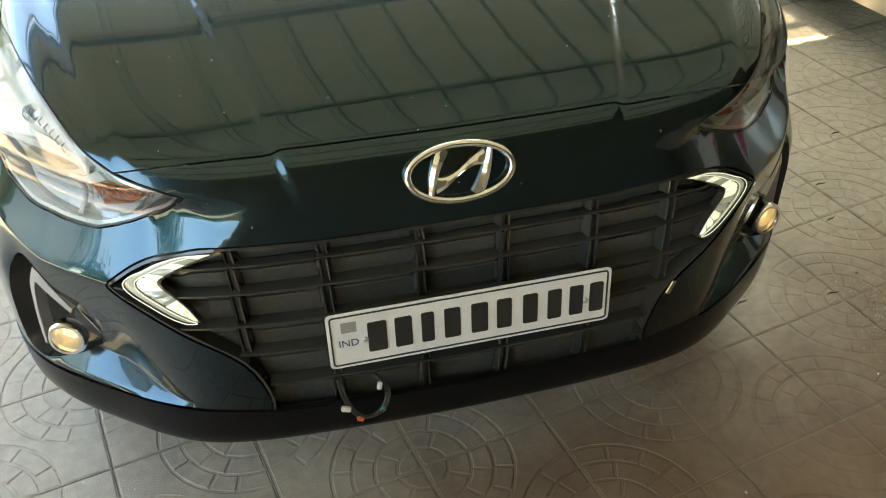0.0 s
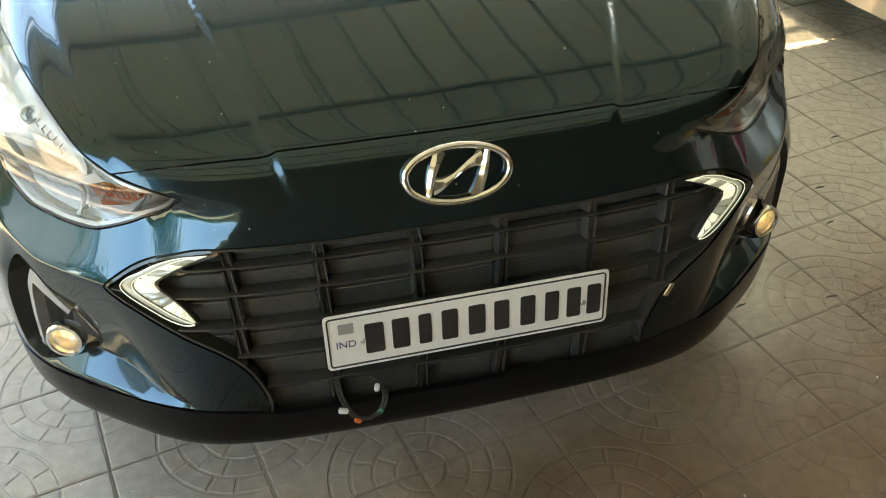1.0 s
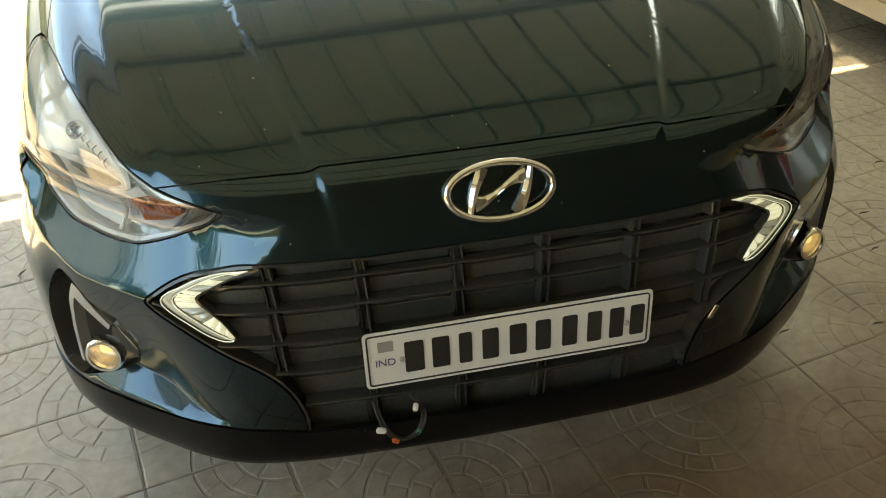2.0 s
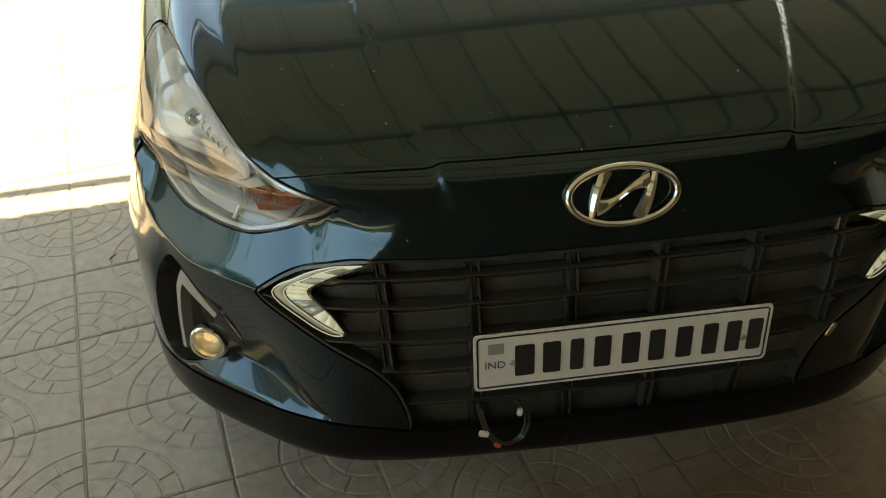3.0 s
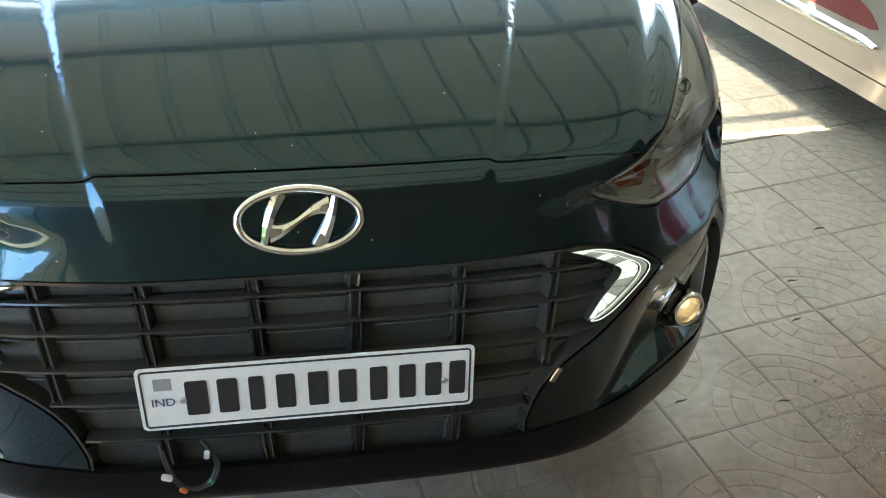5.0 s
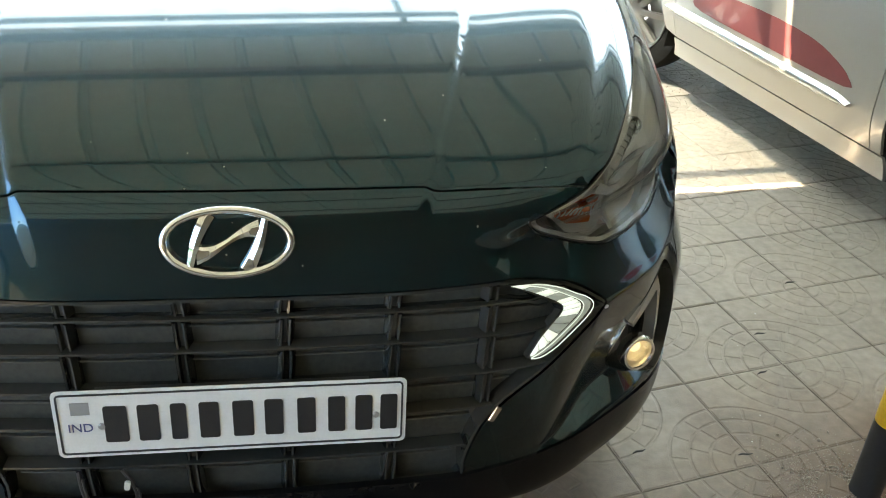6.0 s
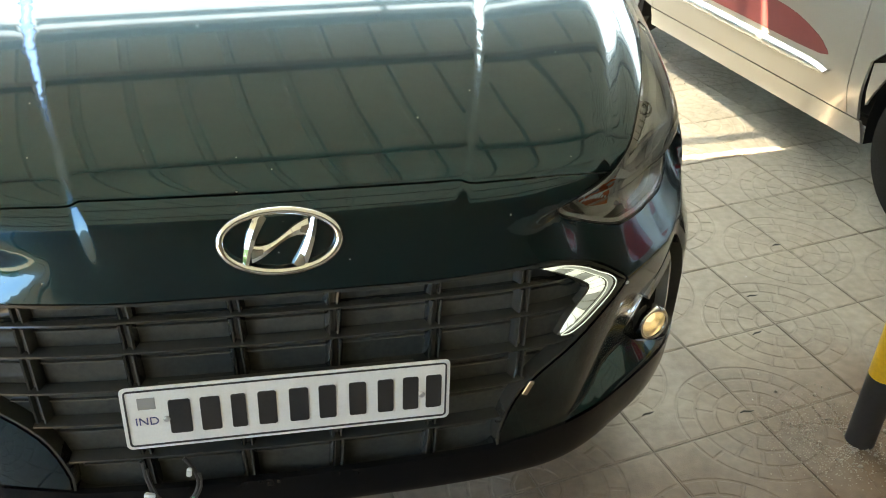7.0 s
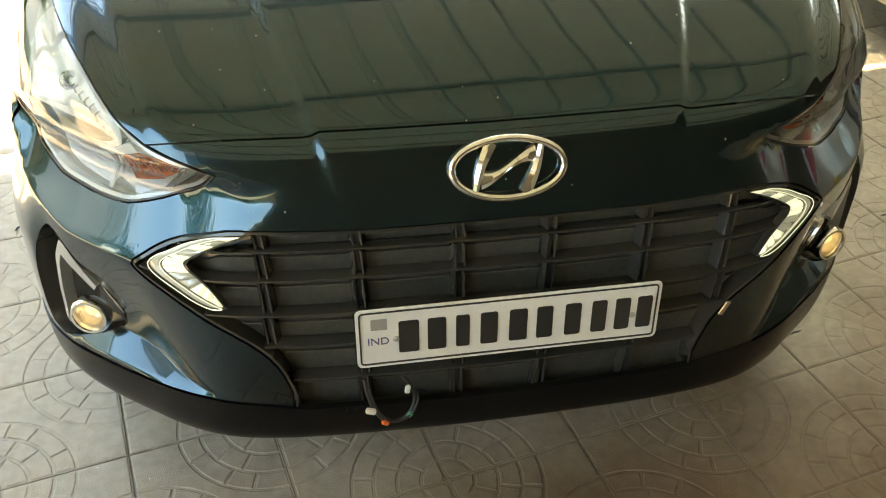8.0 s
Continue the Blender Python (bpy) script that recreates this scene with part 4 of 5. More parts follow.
    def across(rows, name, mat, n=10, crown=0.02, label=""):
        bm = bmesh.new()
        rings = [[bm.verts.new((w * (2 * k / n - 1), y, z - crown * (2 * k / n - 1) ** 2)) for k in range(n + 1)] for y, z, w in rows]
        for p, q in zip(rings, rings[1:]):
            for k in range(n):
                bm.faces.new((p[k], p[k + 1], q[k + 1], q[k]))
        return part(name, bm, mat, parent, label)
    across([(1.10, 1.075, 0.68), (1.30, 1.16, 0.70), (1.60, 1.30, 0.66), (1.92, 1.44, 0.61)], "windscreen", GLASS)
    across([(1.90, 1.445, 0.62), (2.1, 1.49, 0.60), (2.5, 1.515, 0.59), (3.0, 1.50, 0.59), (length - 0.45, 1.44, 0.58)], "roof", paint)
    across([(length - 0.45, 1.43, 0.58), (length - 0.25, 1.20, 0.64), (length - 0.15, 0.97, 0.69)], "rear_window", GLASS)
    across([(length - 0.15, 0.97, 0.70), (length - 0.03, 0.80, 0.73), (length - 0.01, 0.45, 0.74), (length - 0.06, 0.25, 0.72)], "tailgate", paint)
    part("underbody", box((half * 1.55, length - 1.2, 0.04), Matrix.Translation((0, length / 2 + 0.2, 0.22)), 0.01), DARK, parent)
    part("cabin_tub", box((half * 1.5, length - 2.0, 0.5), Matrix.Translation((0, 2.35, 0.66)), 0.05), GREY_PLASTIC, parent)
    if front:
        across([(1.10, 1.075, 0.68), (0.7, 1.00, 0.70), (0.3, 0.90, 0.68), (0.10, 0.80, 0.64)], "bonnet", paint)
        across([(0.10, 0.80, 0.64), (0.02, 0.68, 0.66), (0.0, 0.45, 0.67), (0.05, 0.24, 0.66)], "front_bumper", paint)


shell(car, PAINT, 0.842, 1.25, 3.75, (0.80, 3.22), GLOSS_BLACK)

# dangling wires under the plate
wires = thing("loose_wire_loop", "black sleeved wire loop with white, orange and green connectors", "wires", Matrix.Translation((-0.192, 0.022, 0.425)) @ Matrix.Scale(0.86, 4))
path = [(-0.055, 0.012, 0.012), (-0.050, 0.0, -0.020), (-0.038, -0.012, -0.055), (-0.018, -0.018, -0.078), (0.010, -0.018, -0.082), (0.032, -0.012, -0.066), (0.042, -0.004, -0.038), (0.036, 0.0, -0.008), (0.020, 0.010, 0.012)]
fine = [catmull(path, t) for t in np.linspace(0, len(path) - 1, 40)]
part("wire", tube(fine, 0.0042, 8), WIRE, wires)
part("wire", tube([(x + 0.006, y - 0.005, z * 0.93) for x, y, z in fine[2:34]], 0.0028, 6), WIRE, wires)
for mat, at, size, turn in ((PLUG_WHITE, (-0.047, -0.016, -0.050), (0.020, 0.010, 0.012), 20), (PLUG_ORANGE, (-0.020, -0.022, -0.080), (0.015, 0.010, 0.010), 35), (PLUG_GREEN, (0.030, -0.018, -0.070), (0.014, 0.008, 0.009), -50), (PLUG_WHITE, (0.028, -0.006, -0.010), (0.010, 0.010, 0.018), 10)):
    part("connector", box(size, Matrix.Translation(at) @ pose(0, 0, 0, 0, turn, 0), 0.002), mat, wires)

# ---- the paved ground ----
TILE_W = 0.306
GRID = Matrix.Translation((0.228, 0.211, 0)) @ pose(0, 0, 0, 0, 0, 12.0)


def grid(lx, ly, lz=0.0):
    return GRID @ Matrix.Translation((lx, ly, lz))


def raised(bm, loop, low, high, draft=0.0026):
    """A flat-topped stud on an outline."""
    up = [bm.verts.new((x, y, high)) for x, y in inset(loop, draft)]
    dn = [bm.verts.new((x, y, low)) for x, y in loop]
    bm.faces.new(up if area(loop) > 0 else up[::-1])
    n = len(loop)
    for i in range(n):
        k = (i + 1) % n
        bm.faces.new((dn[i], dn[k], up[k], up[i]) if area(loop) > 0 else (dn[k], dn[i], up[i], up[k]))


def tile_mesh(seed):
    rnd = random.Random(seed)
    bm = bmesh.new()
    h = TILE_W / 2 - 0.0010
    low, groove = -0.0017, 0.0026
    raised(bm, [(-h, -h), (h, -h), (h, h), (-h, h)], -0.012, low, 0.0008)
    field, R = [], 0.203
    for sx in (1, -1):
        # outline of the plain field: round one fan corner, then the plain corner
        cx, cy = sx * TILE_W / 2, sx * TILE_W / 2
        e = math.asin(0.0045 / R)
        arc = [(cx - sx * R * math.cos(t), cy - sx * R * math.sin(t)) for t in np.linspace(math.pi / 2 - e, e, 12)]
        field += arc
        field.append((-sx * (h - 0.002), sx * (h - 0.002)) if sx > 0 else (-sx * (h - 0.002), sx * (h - 0.002)))
        rings = ((0.012, 0.054, 1), (0.059, 0.104, 2), (0.109, 0.153, 3), (0.158, 0.198, 4))
        for r0, r1, n in rings:
            cuts = [0.0] + [(k + rnd.uniform(-0.18, 0.18)) / n for k in range(1, n)] + [1.0]
            for c0, c1 in zip(cuts, cuts[1:]):
                g = groove / ((r0 + r1) / 2)
                t0, t1 = c0 * math.pi / 2 + g, c1 * math.pi / 2 - g
                a0 = max(t0, math.asin(min(0.0045 / r0, 0.5)))
                a1 = min(t1, math.pi / 2 - math.asin(min(0.0045 / r0, 0.5)))
                m = 4
                loop = [(cx - sx * r1 * math.cos(t), cy - sx * r1 * math.sin(t)) for t in np.linspace(max(t0, 0.0045 / r1), min(t1, math.pi / 2 - 0.0045 / r1), m)]
                loop += [(cx - sx * r0 * math.cos(t), cy - sx * r0 * math.sin(t)) for t in np.linspace(a1, a0, m)]
                raised(bm, loop, low, rnd.uniform(-0.0006, 0.0004))
    raised(bm, field, low, 0.0)
    me = bpy.data.meshes.new("paving_tile")
    bm.to_mesh(me)
    bm.free()
    me.materials.append(TILE)
    return me


def plain_floor(name, x0, x1, y0, y1, z, mat, m=None, kind="structure", label="", category="", thick=0.02):
    ob = part(name, box((x1 - x0, y1 - y0, thick), (m or Matrix()) @ Matrix.Translation(((x0 + x1) / 2, (y0 + y1) / 2, z - thick / 2))), mat, smooth=False)
    return tagged(ob, label, category, "", kind)


plain_floor("ground", -400, 400, -400, 400, -0.045, EARTH, None, "structure", "dusty asphalt yard reaching the horizon", "ground")
floor = plain_floor("pavement", -3.0, 6.3, -5.1, 6.3, -0.004, GROUT, GRID, "structure", "grey cement paving tiles with fan pattern and dark joints", "pavement", 0.03)

# ---- carport roof, posts and walls ----
EAVE, ROOF_H = 2.291, 3.0
ROOF = Matrix.Translation((0.228, 0.211, 0)) @ pose(0, 0, 0, 0, 0, 5.1)


def under_roof(lx, ly, lz=0.0):
    return ROOF @ Matrix.Translation((lx, ly, lz))


bm = bmesh.new()
pitch, x, cols = 0.22, -4.29, []
while x < 6.9:
    for dx, dz in ((0, 0), (0.10, 0), (0.109, 0.028), (0.138, 0.028), (0.147, 0)):
        cols.append((x + dx, dz))
    x += pitch
for y0, y1 in ((-5.3, EAVE),):
    n = 8
    rings = [[bm.verts.new(ROOF @ Vector((cx, y0 + (y1 - y0) * k / n, ROOF_H + 0.04 * (EAVE - y0 - (y1 - y0) * k / n) + dz))) for cx, dz in cols] for k in range(n + 1)]
    for p, q in zip(rings, rings[1:]):
        for k in range(len(cols) - 1):
            bm.faces.new((p[k], p[k + 1], q[k + 1], q[k]))
bmesh.ops.solidify(bm, geom=bm.faces[:], thickness=0.002)
tagged(part("ceiling", bm, SHEET, smooth=False), "ribbed metal roof sheets over the parking place", "roof", "", "structure")
for k, ly in enumerate((EAVE - 0.08, 1.70, 0.30, -1.1, -2.5, -4.0)):
    beam = part("roof_beam", box((9.5, 0.06, 0.10), under_roof(0.47, ly, ROOF_H + 0.04 * (EAVE - ly) - 0.06), 0.004), STEEL, smooth=False)
    tagged(beam, "dark steel purlin under the ribbed roof", "beam", "roof purlins", "structure")
for lx, ly in ((-3.05, EAVE - 0.15), (5.1, EAVE - 0.15), (-3.05, -4.6), (5.1, -4.6)):
    post = part("roof_post", lathe([(0.0, 0.0), (0.09, 0.0), (0.09, 0.012), (0.05, 0.014), (0.05, ROOF_H + 0.04 * (EAVE - ly) - 0.11), (0.0, ROOF_H + 0.04 * (EAVE - ly) - 0.11)], 20, under_roof(lx, ly)), STEEL)
    tagged(post, "round dark steel post carrying the roof", "post", "roof posts", "structure")
gutter = part("roof_gutter", tube([ROOF @ Vector((x, EAVE + 0.13, ROOF_H - 0.02)) for x in (-4.28, 1.0, 5.2)], 0.028, 12), STEEL)
tagged(gutter, "thin steel pipe along the roof edge", "pipe", "", "structure")
# added unseen sheet: scatters sun onto the far floor, whitens the bonnet's reflection
bm = bmesh.new()
rows = [[bm.verts.new(ROOF @ Vector((-1.65 + 0.0765 * k, ly, ROOF_H + 0.10 + 0.02 * math.sin(k * 1.57)))) for k in range(112)] for ly in (EAVE + 0.048, EAVE + 2.5, EAVE + 5.2)]
for p, q in zip(rows, rows[1:]):
    for k in range(111):
        bm.faces.new((p[k], p[k + 1], q[k + 1], q[k]))
tagged(part("soft_light_sheet", bm, MILKY), "unseen milky corrugated sheet added beyond the roof to soften the sun", "roof", "", "structure")
for lx in (-1.6, 0.6, 2.8, 5.1):
    rail = part("sheet_rail", box((0.025, 5.3, 0.05), under_roof(lx, EAVE + 2.6, ROOF_H + 0.045), 0.004), STEEL, smooth=False)
    tagged(rail, "dark steel rail under the added milky sheet", "rail", "sheet rails", "structure")
wall = part("wall_back", box((11.0, 0.2, 3.3), grid(0.9, -5.0, 1.65)), DARK_WALL, smooth=False)
tagged(wall, "dark painted wall closing the parking place", "wall", "", "structure")
wall = part("wall_yard", box((5.5, 0.18, 2.1), grid(-7.4, -5.0, 1.05)), DARK_WALL, smooth=False)
tagged(wall, "low dark yard wall running on from the parking place", "wall", "", "structure")
wall = part("wall_side", box((0.2, 5.9, 3.3), grid(6.2, -1.95, 1.65)), DARK_WALL, smooth=False)
tagged(wall, "dark painted side wall of the parking place", "wall", "", "structure")

# ---- the silver car ----
D2 = Vector((-0.19, 0.982, 0)).normalized()
HALF2 = 0.80
near_wheel = Vector((1.98, 1.46, 0)) - 0.37 * D2
yaw2 = math.degrees(math.atan2(-D2.x, D2.y))
# its tail stands nearest; local y runs from nose to tail, local +x is the flank that is seen
silver = thing("silver_car", "silver hatchback car with chrome side strip and red door graphic", "car", Matrix.Translation(near_wheel) @ pose(0, 0, 0, 0, 0, yaw2 + 180) @ Matrix.Translation((0.055 - HALF2, -2.83, 0)))
shell(silver, SILVER_PAINT, HALF2, 0.0, 3.78, (0.78, 2.83), SILVER_PAINT, front=True, steer=24, split=2.41)


def flank(y, z, o=0.0):
    w = HALF2 - 0.055 * ease(0.42, 0.20, z) - 0.02 * ease(0.60, 0.95, z) + o
    return Vector((w, y, z))


# places on the flank are told by their distance behind the far, steered wheel
def strip_bar(y0, y1, z0, z1, high, out):
    bm = bmesh.new()
    rings = []
    for f in np.linspace(0, 1, 24):
        y, z, end = y0 + (y1 - y0) * f, z0 + (z1 - z0) * f, min(1, 12 * f + 0.3, 12 * (1 - f) + 0.3)
        rings.append([bm.verts.new(flank(y, z + high * end * math.sin(t), out * max(math.cos(t), 0))) for t in np.linspace(-math.pi / 2, math.pi / 2, 8)])
    for p, q in zip(rings, rings[1:]):
        for k in range(7):
            bm.faces.new((p[k], p[k + 1], q[k + 1], q[k]))
    return bm


part("side_strip", strip_bar(1.16, 2.31, 0.415, 0.405, 0.020, 0.022), STRIP, silver, "bright chrome strip along the doors")
part("door_graphic", sheet(flank, rounded([(2.26, 0.452), (1.85, 0.450), (1.40, 0.455), (1.33, 0.49), (1.40, 0.54), (1.75, 0.565), (2.05, 0.555), (2.20, 0.52), (2.27, 0.485)][::-1], 3), step=0.03, offset=0.0015, depth=0.001), RED, silver, "glossy red graphic on the doors")

for side in (-1, 1):
    def corner(y, z, o=0.0, side=side):
        return Vector((side * (flank(y, z).x - 0.10 * ease(3.28, 3.78, y) ** 2 + o), y, z))
    shape = [(3.44, 0.88), (3.54, 0.80), (3.74, 0.79), (3.75, 0.935), (3.58, 0.94)]
    shape = rounded(shape if side < 0 else shape[::-1], 4)
    lamp = part("tail_lamp", sheet(corner, shape, step=0.03, offset=0.014, depth=0.02), RED_LENS, silver, "red wraparound tail lamp")
    part("lamp_edge", sheet(corner, inset(resample(shape, 0.02), -0.016), holes=[inset(resample(shape, 0.02), -0.002)], step=0.05, offset=0.010, depth=0.015), PLUG_WHITE, lamp, "clear white lamp edge")

# ---- bollard with debris at its foot ----
bollard = thing("bollard", "yellow and black painted round bollard standing on the paving", "bollard", Matrix.Translation((1.335, 0.30, 0)))
part("black_base", lathe([(0.0, 0.0), (0.034, 0.0), (0.034, 0.20), (0.0, 0.20)], 28), BLACK_PAINT, bollard, "black painted foot")
part("yellow_tube", lathe([(0.033, 0.20), (0.034, 0.201), (0.034, 0.40), (0.033, 0.401)], 28), YELLOW, bollard, "yellow painted band")
part("black_band", lathe([(0.033, 0.401), (0.034, 0.402), (0.034, 0.52), (0.033, 0.521)], 28), BLACK_PAINT, bollard)
part("yellow_cap", lathe([(0.033, 0.521), (0.034, 0.522), (0.034, 0.60), (0.028, 0.615), (0.0, 0.62)], 28), YELLOW, bollard)
rnd = random.Random(5)
bm = bmesh.new()
for k in range(2200):
    r, t = abs(rnd.gauss(0, 0.075)) + 0.034, rnd.uniform(0, 2 * math.pi)
    grain = rnd.uniform(0.0006, 0.0022) if rnd.random() < 0.985 else rnd.uniform(0.003, 0.006)
    c = Vector((1.30 + r * math.cos(t) * 1.1 - 0.03, 0.32 + r * math.sin(t), grain * 0.3))
    bmesh.ops.create_icosphere(bm, subdivisions=1, radius=grain, matrix=Matrix.Translation(c) @ pose(0, 0, 0, rnd.uniform(0, 180), rnd.uniform(0, 180), 0) @ Matrix.Diagonal((1.4, 1.0, 0.6, 1)))
tagged(part("sand_debris", bm, SAND, smooth=False), "crumbled mortar and sand round the bollard foot", "debris", "", "stuff")
LITTER = [(1.287, 0.727, 0.020, 20), (1.358, 0.897, 0.016, 5), (1.573, 1.153, 0.014, 10), (1.108, 0.431, 0.008, 0), (-1.124, 1.218, 0.012, 60), (2.2, 1.5, 0.012, 40), (0.86, 0.46, 0.012, 15)]
twig = None
for x, y, size, turn in LITTER:
    m = Matrix.Translation((x, y, 0.002)) @ pose(0, 0, 0, 0, 0, turn)
    if twig is None:
        twig = part("dry_leaf", tube([(-0.018, 0, 0.0015), (-0.008, 0.002, 0.003), (0.006, -0.001, 0.003), (0.018, 0.002, 0.0015)], [0.0012, 0.0026, 0.0022, 0.0009], 6), BLACK_PAINT)
        tagged(twig, "small dark dry leaf lying on the paving", "litter", "litter on the paving")
        twig.matrix_basis = m
    else:
        copy_thing(twig, m)

# pale mortar crumbs on the paving
rnd = random.Random(8)
crumb = None
for k in range(34):
    m = Matrix.Translation((rnd.uniform(0.55, 2.0), rnd.uniform(-0.35, 1.5), 0.001)) if k < 24 else Matrix.Translation((rnd.uniform(-1.4, -0.4), rnd.uniform(-0.6, 1.2), 0.001))
    m = m @ pose(0, 0, 0, rnd.uniform(-20, 20), 0, rnd.uniform(0, 180)) @ Matrix.Scale(rnd.uniform(0.5, 1.3), 4)
    if crumb is None:
        bm = bmesh.new()
        bmesh.ops.create_icosphere(bm, subdivisions=1, radius=0.0035, matrix=Matrix.Diagonal((1.5, 1.0, 0.5, 1)))
        crumb = part("mortar_crumb", bm, PLUG_WHITE, smooth=False)
        tagged(crumb, "tiny pale mortar crumb lying on the paving", "litter", "crumbs on the paving")
        crumb.matrix_basis = m
    else:
        copy_thing(crumb, m)

# a strip of gravel and dust along the far car
bm = bmesh.new()
for k in range(800):
    f = rnd.random()
    c = Vector((1.72 + rnd.gauss(0, 0.16) + 0.25 * f, 3.9 - 1.3 * f + rnd.gauss(0, 0.12), 0.001))
    bmesh.ops.create_icosphere(bm, subdivisions=1, radius=rnd.uniform(0.0010, 0.0036), matrix=Matrix.Translation(c) @ pose(0, 0, 0, rnd.uniform(0, 180), rnd.uniform(0, 180), 0) @ Matrix.Diagonal((1.4, 1.0, 0.6, 1)))
tagged(part("gravel_strip", bm, GRAVEL, smooth=False), "loose gravel and dust on the paving between the cars", "gravel", "", "stuff")

# ---- the yard: kerb, trees, houses ----
kerb = part("kerb", box((0.16, 9.0, 0.16), grid(-3.0, 7.8, 0.05), 0.015), CONCRETE)
tagged(kerb, "tan concrete kerb at the edge of the paving", "kerb", "", "structure")


def tree(x, y, height, seed):
    rnd = random.Random(seed)
    t = thing("tree", "broad green street tree with a bare lower trunk", "tree", Matrix.Translation((x, y, -0.045)), "trees of the yard")
    trunk = tube([(0, 0, 0), (0.05, 0.02, height * 0.25), (0.0, 0.06, height * 0.5), (0.1, 0, height * 0.75)], [0.16, 0.12, 0.10, 0.05], 10)
    limbs = []
    for k in range(7):
        a, z0 = rnd.uniform(0, 6.28), height * rnd.uniform(0.35, 0.6)
        tip = Vector((math.cos(a) * height * 0.26, math.sin(a) * height * 0.26, z0 + height * rnd.uniform(0.15, 0.3)))
        limbs.append(tip)
        part("limb", tube([(0.02, 0.04, z0), tip * 0.5 + Vector((0, 0, z0 * 0.5 + 0.1)), tip], [0.06, 0.04, 0.015], 7), BARK, t)
    part("trunk", trunk, BARK, t)
    verts, faces = [], []
    for k in range(2600):
        c = rnd.choice(limbs + [Vector((0, 0, height * 0.8))]) + Vector((rnd.gauss(0, 1), rnd.gauss(0, 1), rnd.gauss(0, 0.8))) * height * 0.10
        q = Euler((rnd.uniform(0, 6), rnd.uniform(0, 6), rnd.uniform(0, 6))).to_matrix()
        s, i = rnd.uniform(0.05, 0.11), len(verts)
        verts += [c + q @ Vector(p) * s for p in ((-1, 0, 0), (0, -0.45, 0.1), (1, 0, 0), (0, 0.45, 0.1))]
        faces.append((i, i + 1, i + 2, i + 3))
    me = bpy.data.meshes.new("crown")
    me.from_pydata(verts, [], faces)
    part("crown", me, LEAF, t, smooth=False)
    return t


def house(x, y, w, d, h, turn, wall_mat, label):
    m = Matrix.Translation((x, y, -0.045)) @ pose(0, 0, 0, 0, 0, turn)
    hs = thing("house", label, "house", m, "houses round the yard")
    part("wall", box((w, d, h), Matrix.Translation((0, 0, h / 2))), wall_mat, hs, smooth=False)
    part("roof", box((w + 0.5, d + 0.5, 0.25), Matrix.Translation((0, 0, h + 0.12)), 0.02), CONCRETE, hs, smooth=False)
    floors, n = int(h / 3.1), int(w / 2.6)
    for f in range(floors):
        for k in range(n):
            px, pz = -w / 2 + (k + 0.5) * w / n, 1.7 + 3.1 * f
            win = part("window", box((1.30, 0.12, 1.40), Matrix.Translation((px, -d / 2 - 0.03, pz)), 0.02), WHITE_PLASTER, hs, smooth=False)
            part("pane", box((1.10, 0.04, 1.20), Matrix.Translation((px, -d / 2 - 0.08, pz))), WINDOW_DARK, win, smooth=False)
        part("ledge", box((w + 0.2, 0.5, 0.15), Matrix.Translation((0, -d / 2 - 0.2, 3.0 + 3.1 * f)), 0.02), CONCRETE, hs, smooth=False)
    return hs


house(-15.5, 3.0, 9, 6, 6.9, -82, WHITE_PLASTER, "white two-storey house with dark windows across the yard")
house(-16, -7.5, 9, 6, 3.3, -70, WHITE_PLASTER, "white single-storey house with dark windows across the yard")
house(-20, 17, 12, 7, 6.4, -110, WHITE_PLASTER, "white two-storey house at the yard's far corner")
house(3, 24, 16, 7, 6.4, 180, WHITE_PLASTER, "white two-storey house behind the yard")
tree(-9.5, -1.6, 3.3, 1)
tree(-10.0, 7.0, 3.0, 2)
tree(-10.0, -6.5, 3.2, 3)

CABLES = ((5.5, -0.25), (5.75, 0.25), (6.3, -0.25))
for x in (-14, 14):
    pole = thing("utility_pole", "tall grey concrete utility pole with steel arms", "pole", Matrix.Translation((x, 6.6, -0.045)), "utility poles")
    part("shaft", lathe([(0.13, 0.0), (0.08, 7.2), (0.0, 7.22)], 16), CONCRETE, pole)
    for z, y in CABLES:
        part("arm", box((0.06, 0.7, 0.06), Matrix.Translation((0, 0, z + 0.20 + 0.02)), 0.005), STEEL, pole)
for z, y in CABLES:
    cable = part("overhead_cable", tube([Vector((x, 6.6 + y, z + 0.20 * (x / 14) ** 2)) for x in range(-14, 15, 2)], 0.013, 6), WIRE)
    tagged(cable, "thin black power cable strung between utility poles", "cable", "overhead cables")
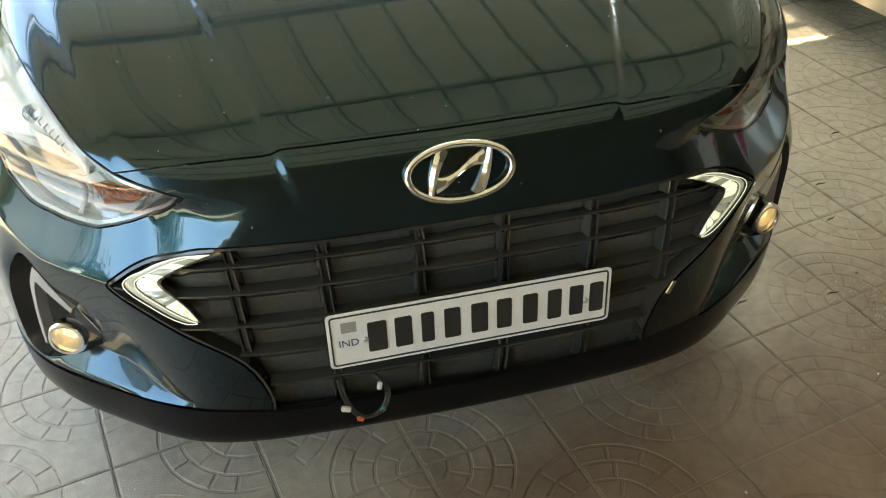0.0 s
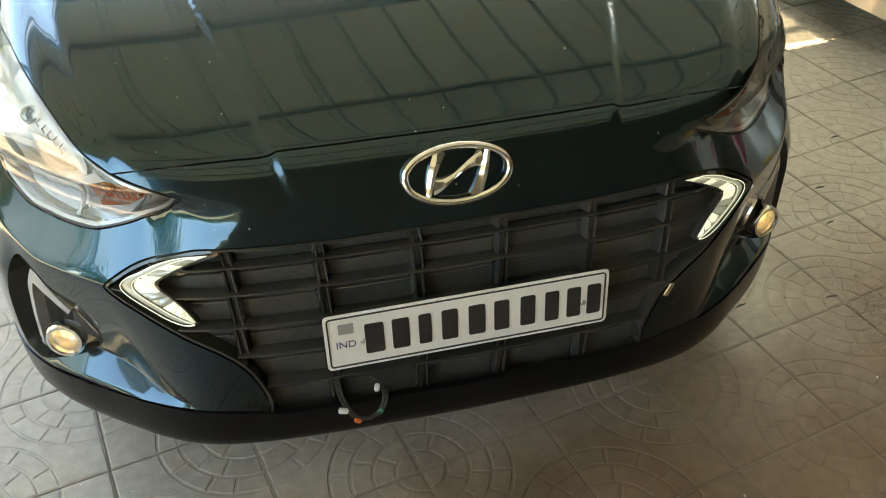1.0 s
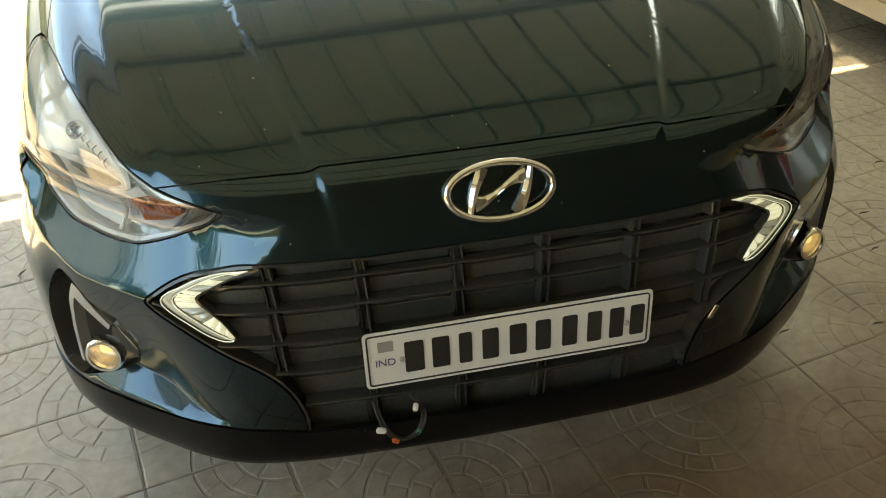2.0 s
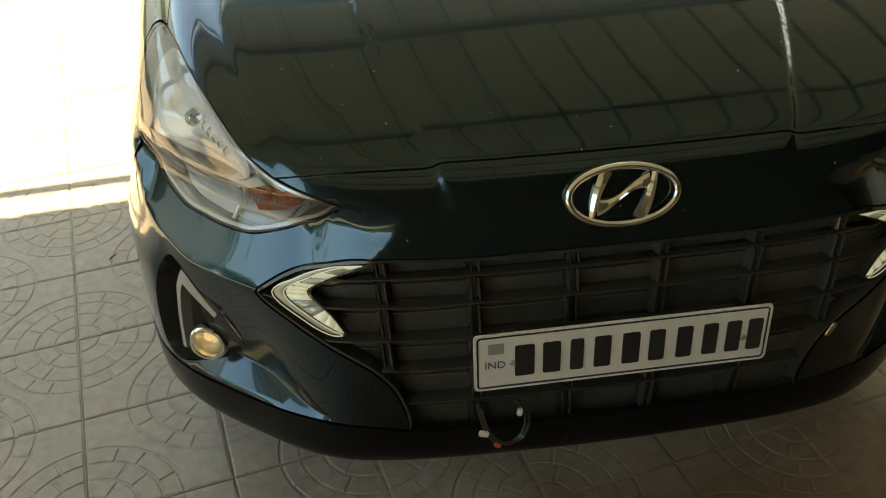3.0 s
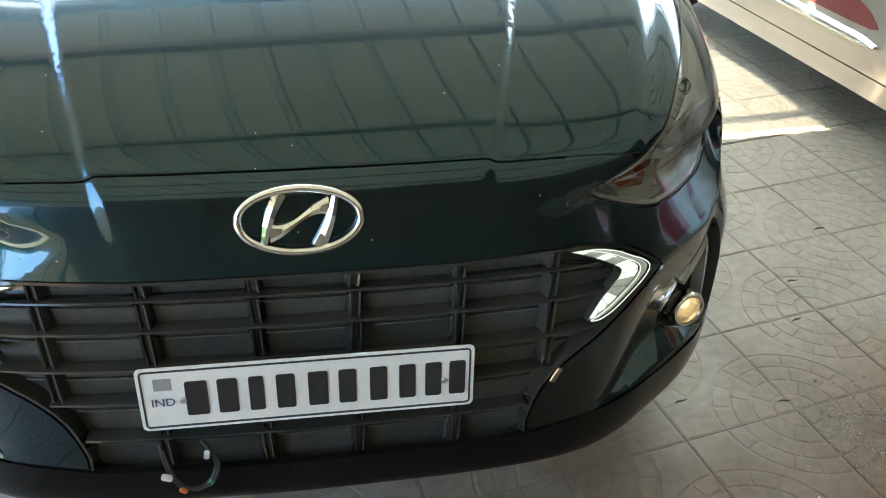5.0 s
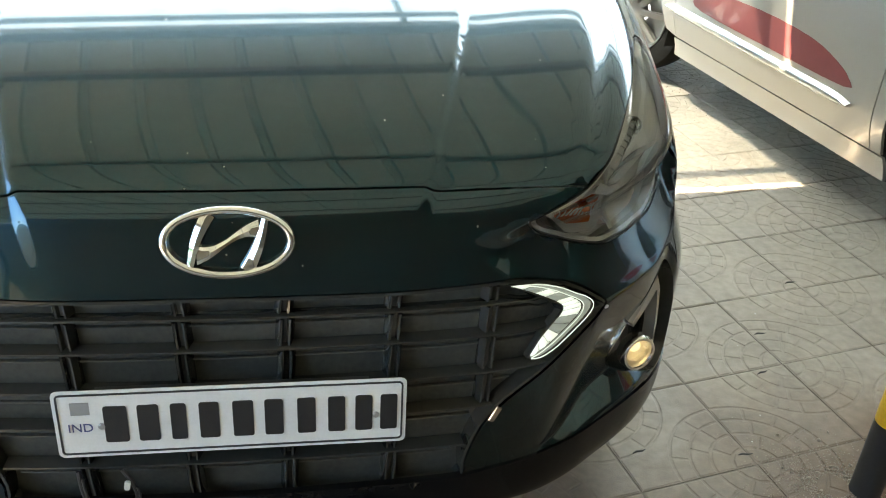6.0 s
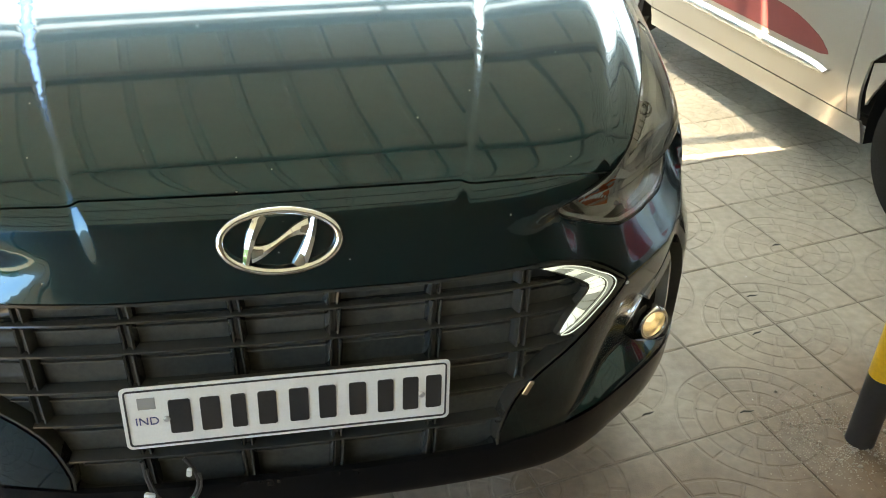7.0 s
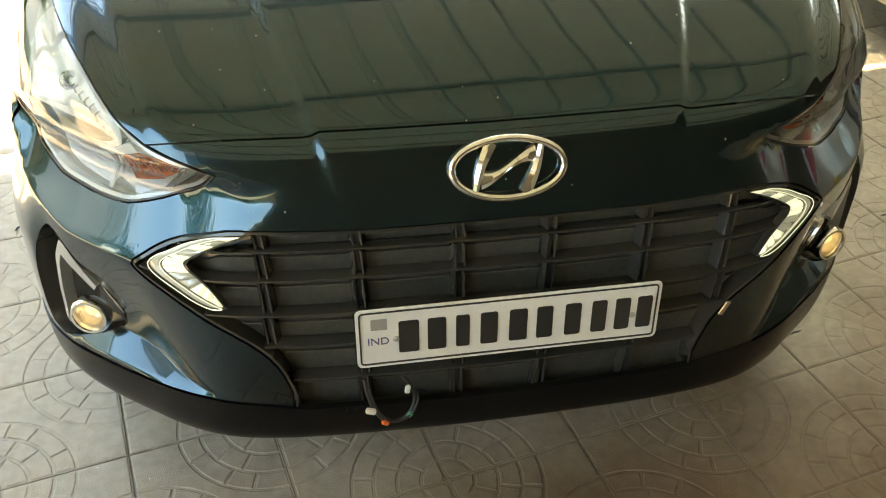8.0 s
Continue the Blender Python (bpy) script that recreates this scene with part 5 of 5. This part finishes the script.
# a clipped hedge closes the yard
rnd = random.Random(11)
verts, faces = [], []
for x0, y0, x1, y1, count in ((-11.5, 24, -11.5, -18, 14000), (-11.5, -18, 14, -18, 10000)):
    for k in range(count):
        f = rnd.random()
        c = Vector((x0 + (x1 - x0) * f + rnd.gauss(0, 0.35), y0 + (y1 - y0) * f + rnd.gauss(0, 0.35), 0))
        c.z = (1.2 + 0.35 * math.sin(c.x * 0.7 + c.y * 0.55) + 0.35 * math.sin(c.y * 1.9)) * rnd.random() ** 0.7
        q = Euler((rnd.uniform(0, 6), rnd.uniform(0, 6), rnd.uniform(0, 6))).to_matrix()
        r, i = rnd.uniform(0.12, 0.26), len(verts)
        verts += [c + q @ Vector(p) * r for p in ((-1, 0, 0), (0, -0.5, 0.1), (1, 0, 0), (0, 0.5, 0.1))]
        faces.append((i, i + 1, i + 2, i + 3))
me = bpy.data.meshes.new("hedge")
me.from_pydata(verts, [], faces)
tagged(part("hedge", me, LEAF, smooth=False), "green leafy hedge along the edge of the yard", "hedge", "", "stuff")

# ---- paving tiles ----
meshes = [tile_mesh(k) for k in range(4)]
rest_v, rest_f = [], []
for i in range(-10, 21):
    for j in range(-17, 21):
        centre = ((i + 0.5) * TILE_W, (j + 0.5) * TILE_W)
        w = GRID @ Vector((*centre, 0))
        if -2.35 < w.x < 2.75 and -1.15 < w.y < 3.55:
            ob = new("paving_tile", meshes[(i * 7 + j * 3) % 4])
            ob.parent = floor
            ob.matrix_basis = grid(*centre, random.Random(i * 91 + j).uniform(-0.0008, 0.0008)) @ pose(0, 0, 0, random.Random(i * 31 + j).uniform(-0.12, 0.12), random.Random(i + j * 17).uniform(-0.12, 0.12), 0 if (i + j) % 2 else 90)
        else:
            h, k = TILE_W / 2 - 0.003, len(rest_v)
            rest_v += [GRID @ Vector((centre[0] + a * h, centre[1] + b * h, c)) for c in (-0.006, 0.0) for a, b in ((-1, -1), (1, -1), (1, 1), (-1, 1))]
            rest_f += [(k + 4, k + 5, k + 6, k + 7)] + [(k + q, k + (q + 1) % 4, k + 4 + (q + 1) % 4, k + 4 + q) for q in range(4)]
me = bpy.data.meshes.new("far_paving_tiles")
me.from_pydata(rest_v, [], rest_f)
far = part("far_paving_tiles", me, TILE, floor, smooth=False, kind="stuff")
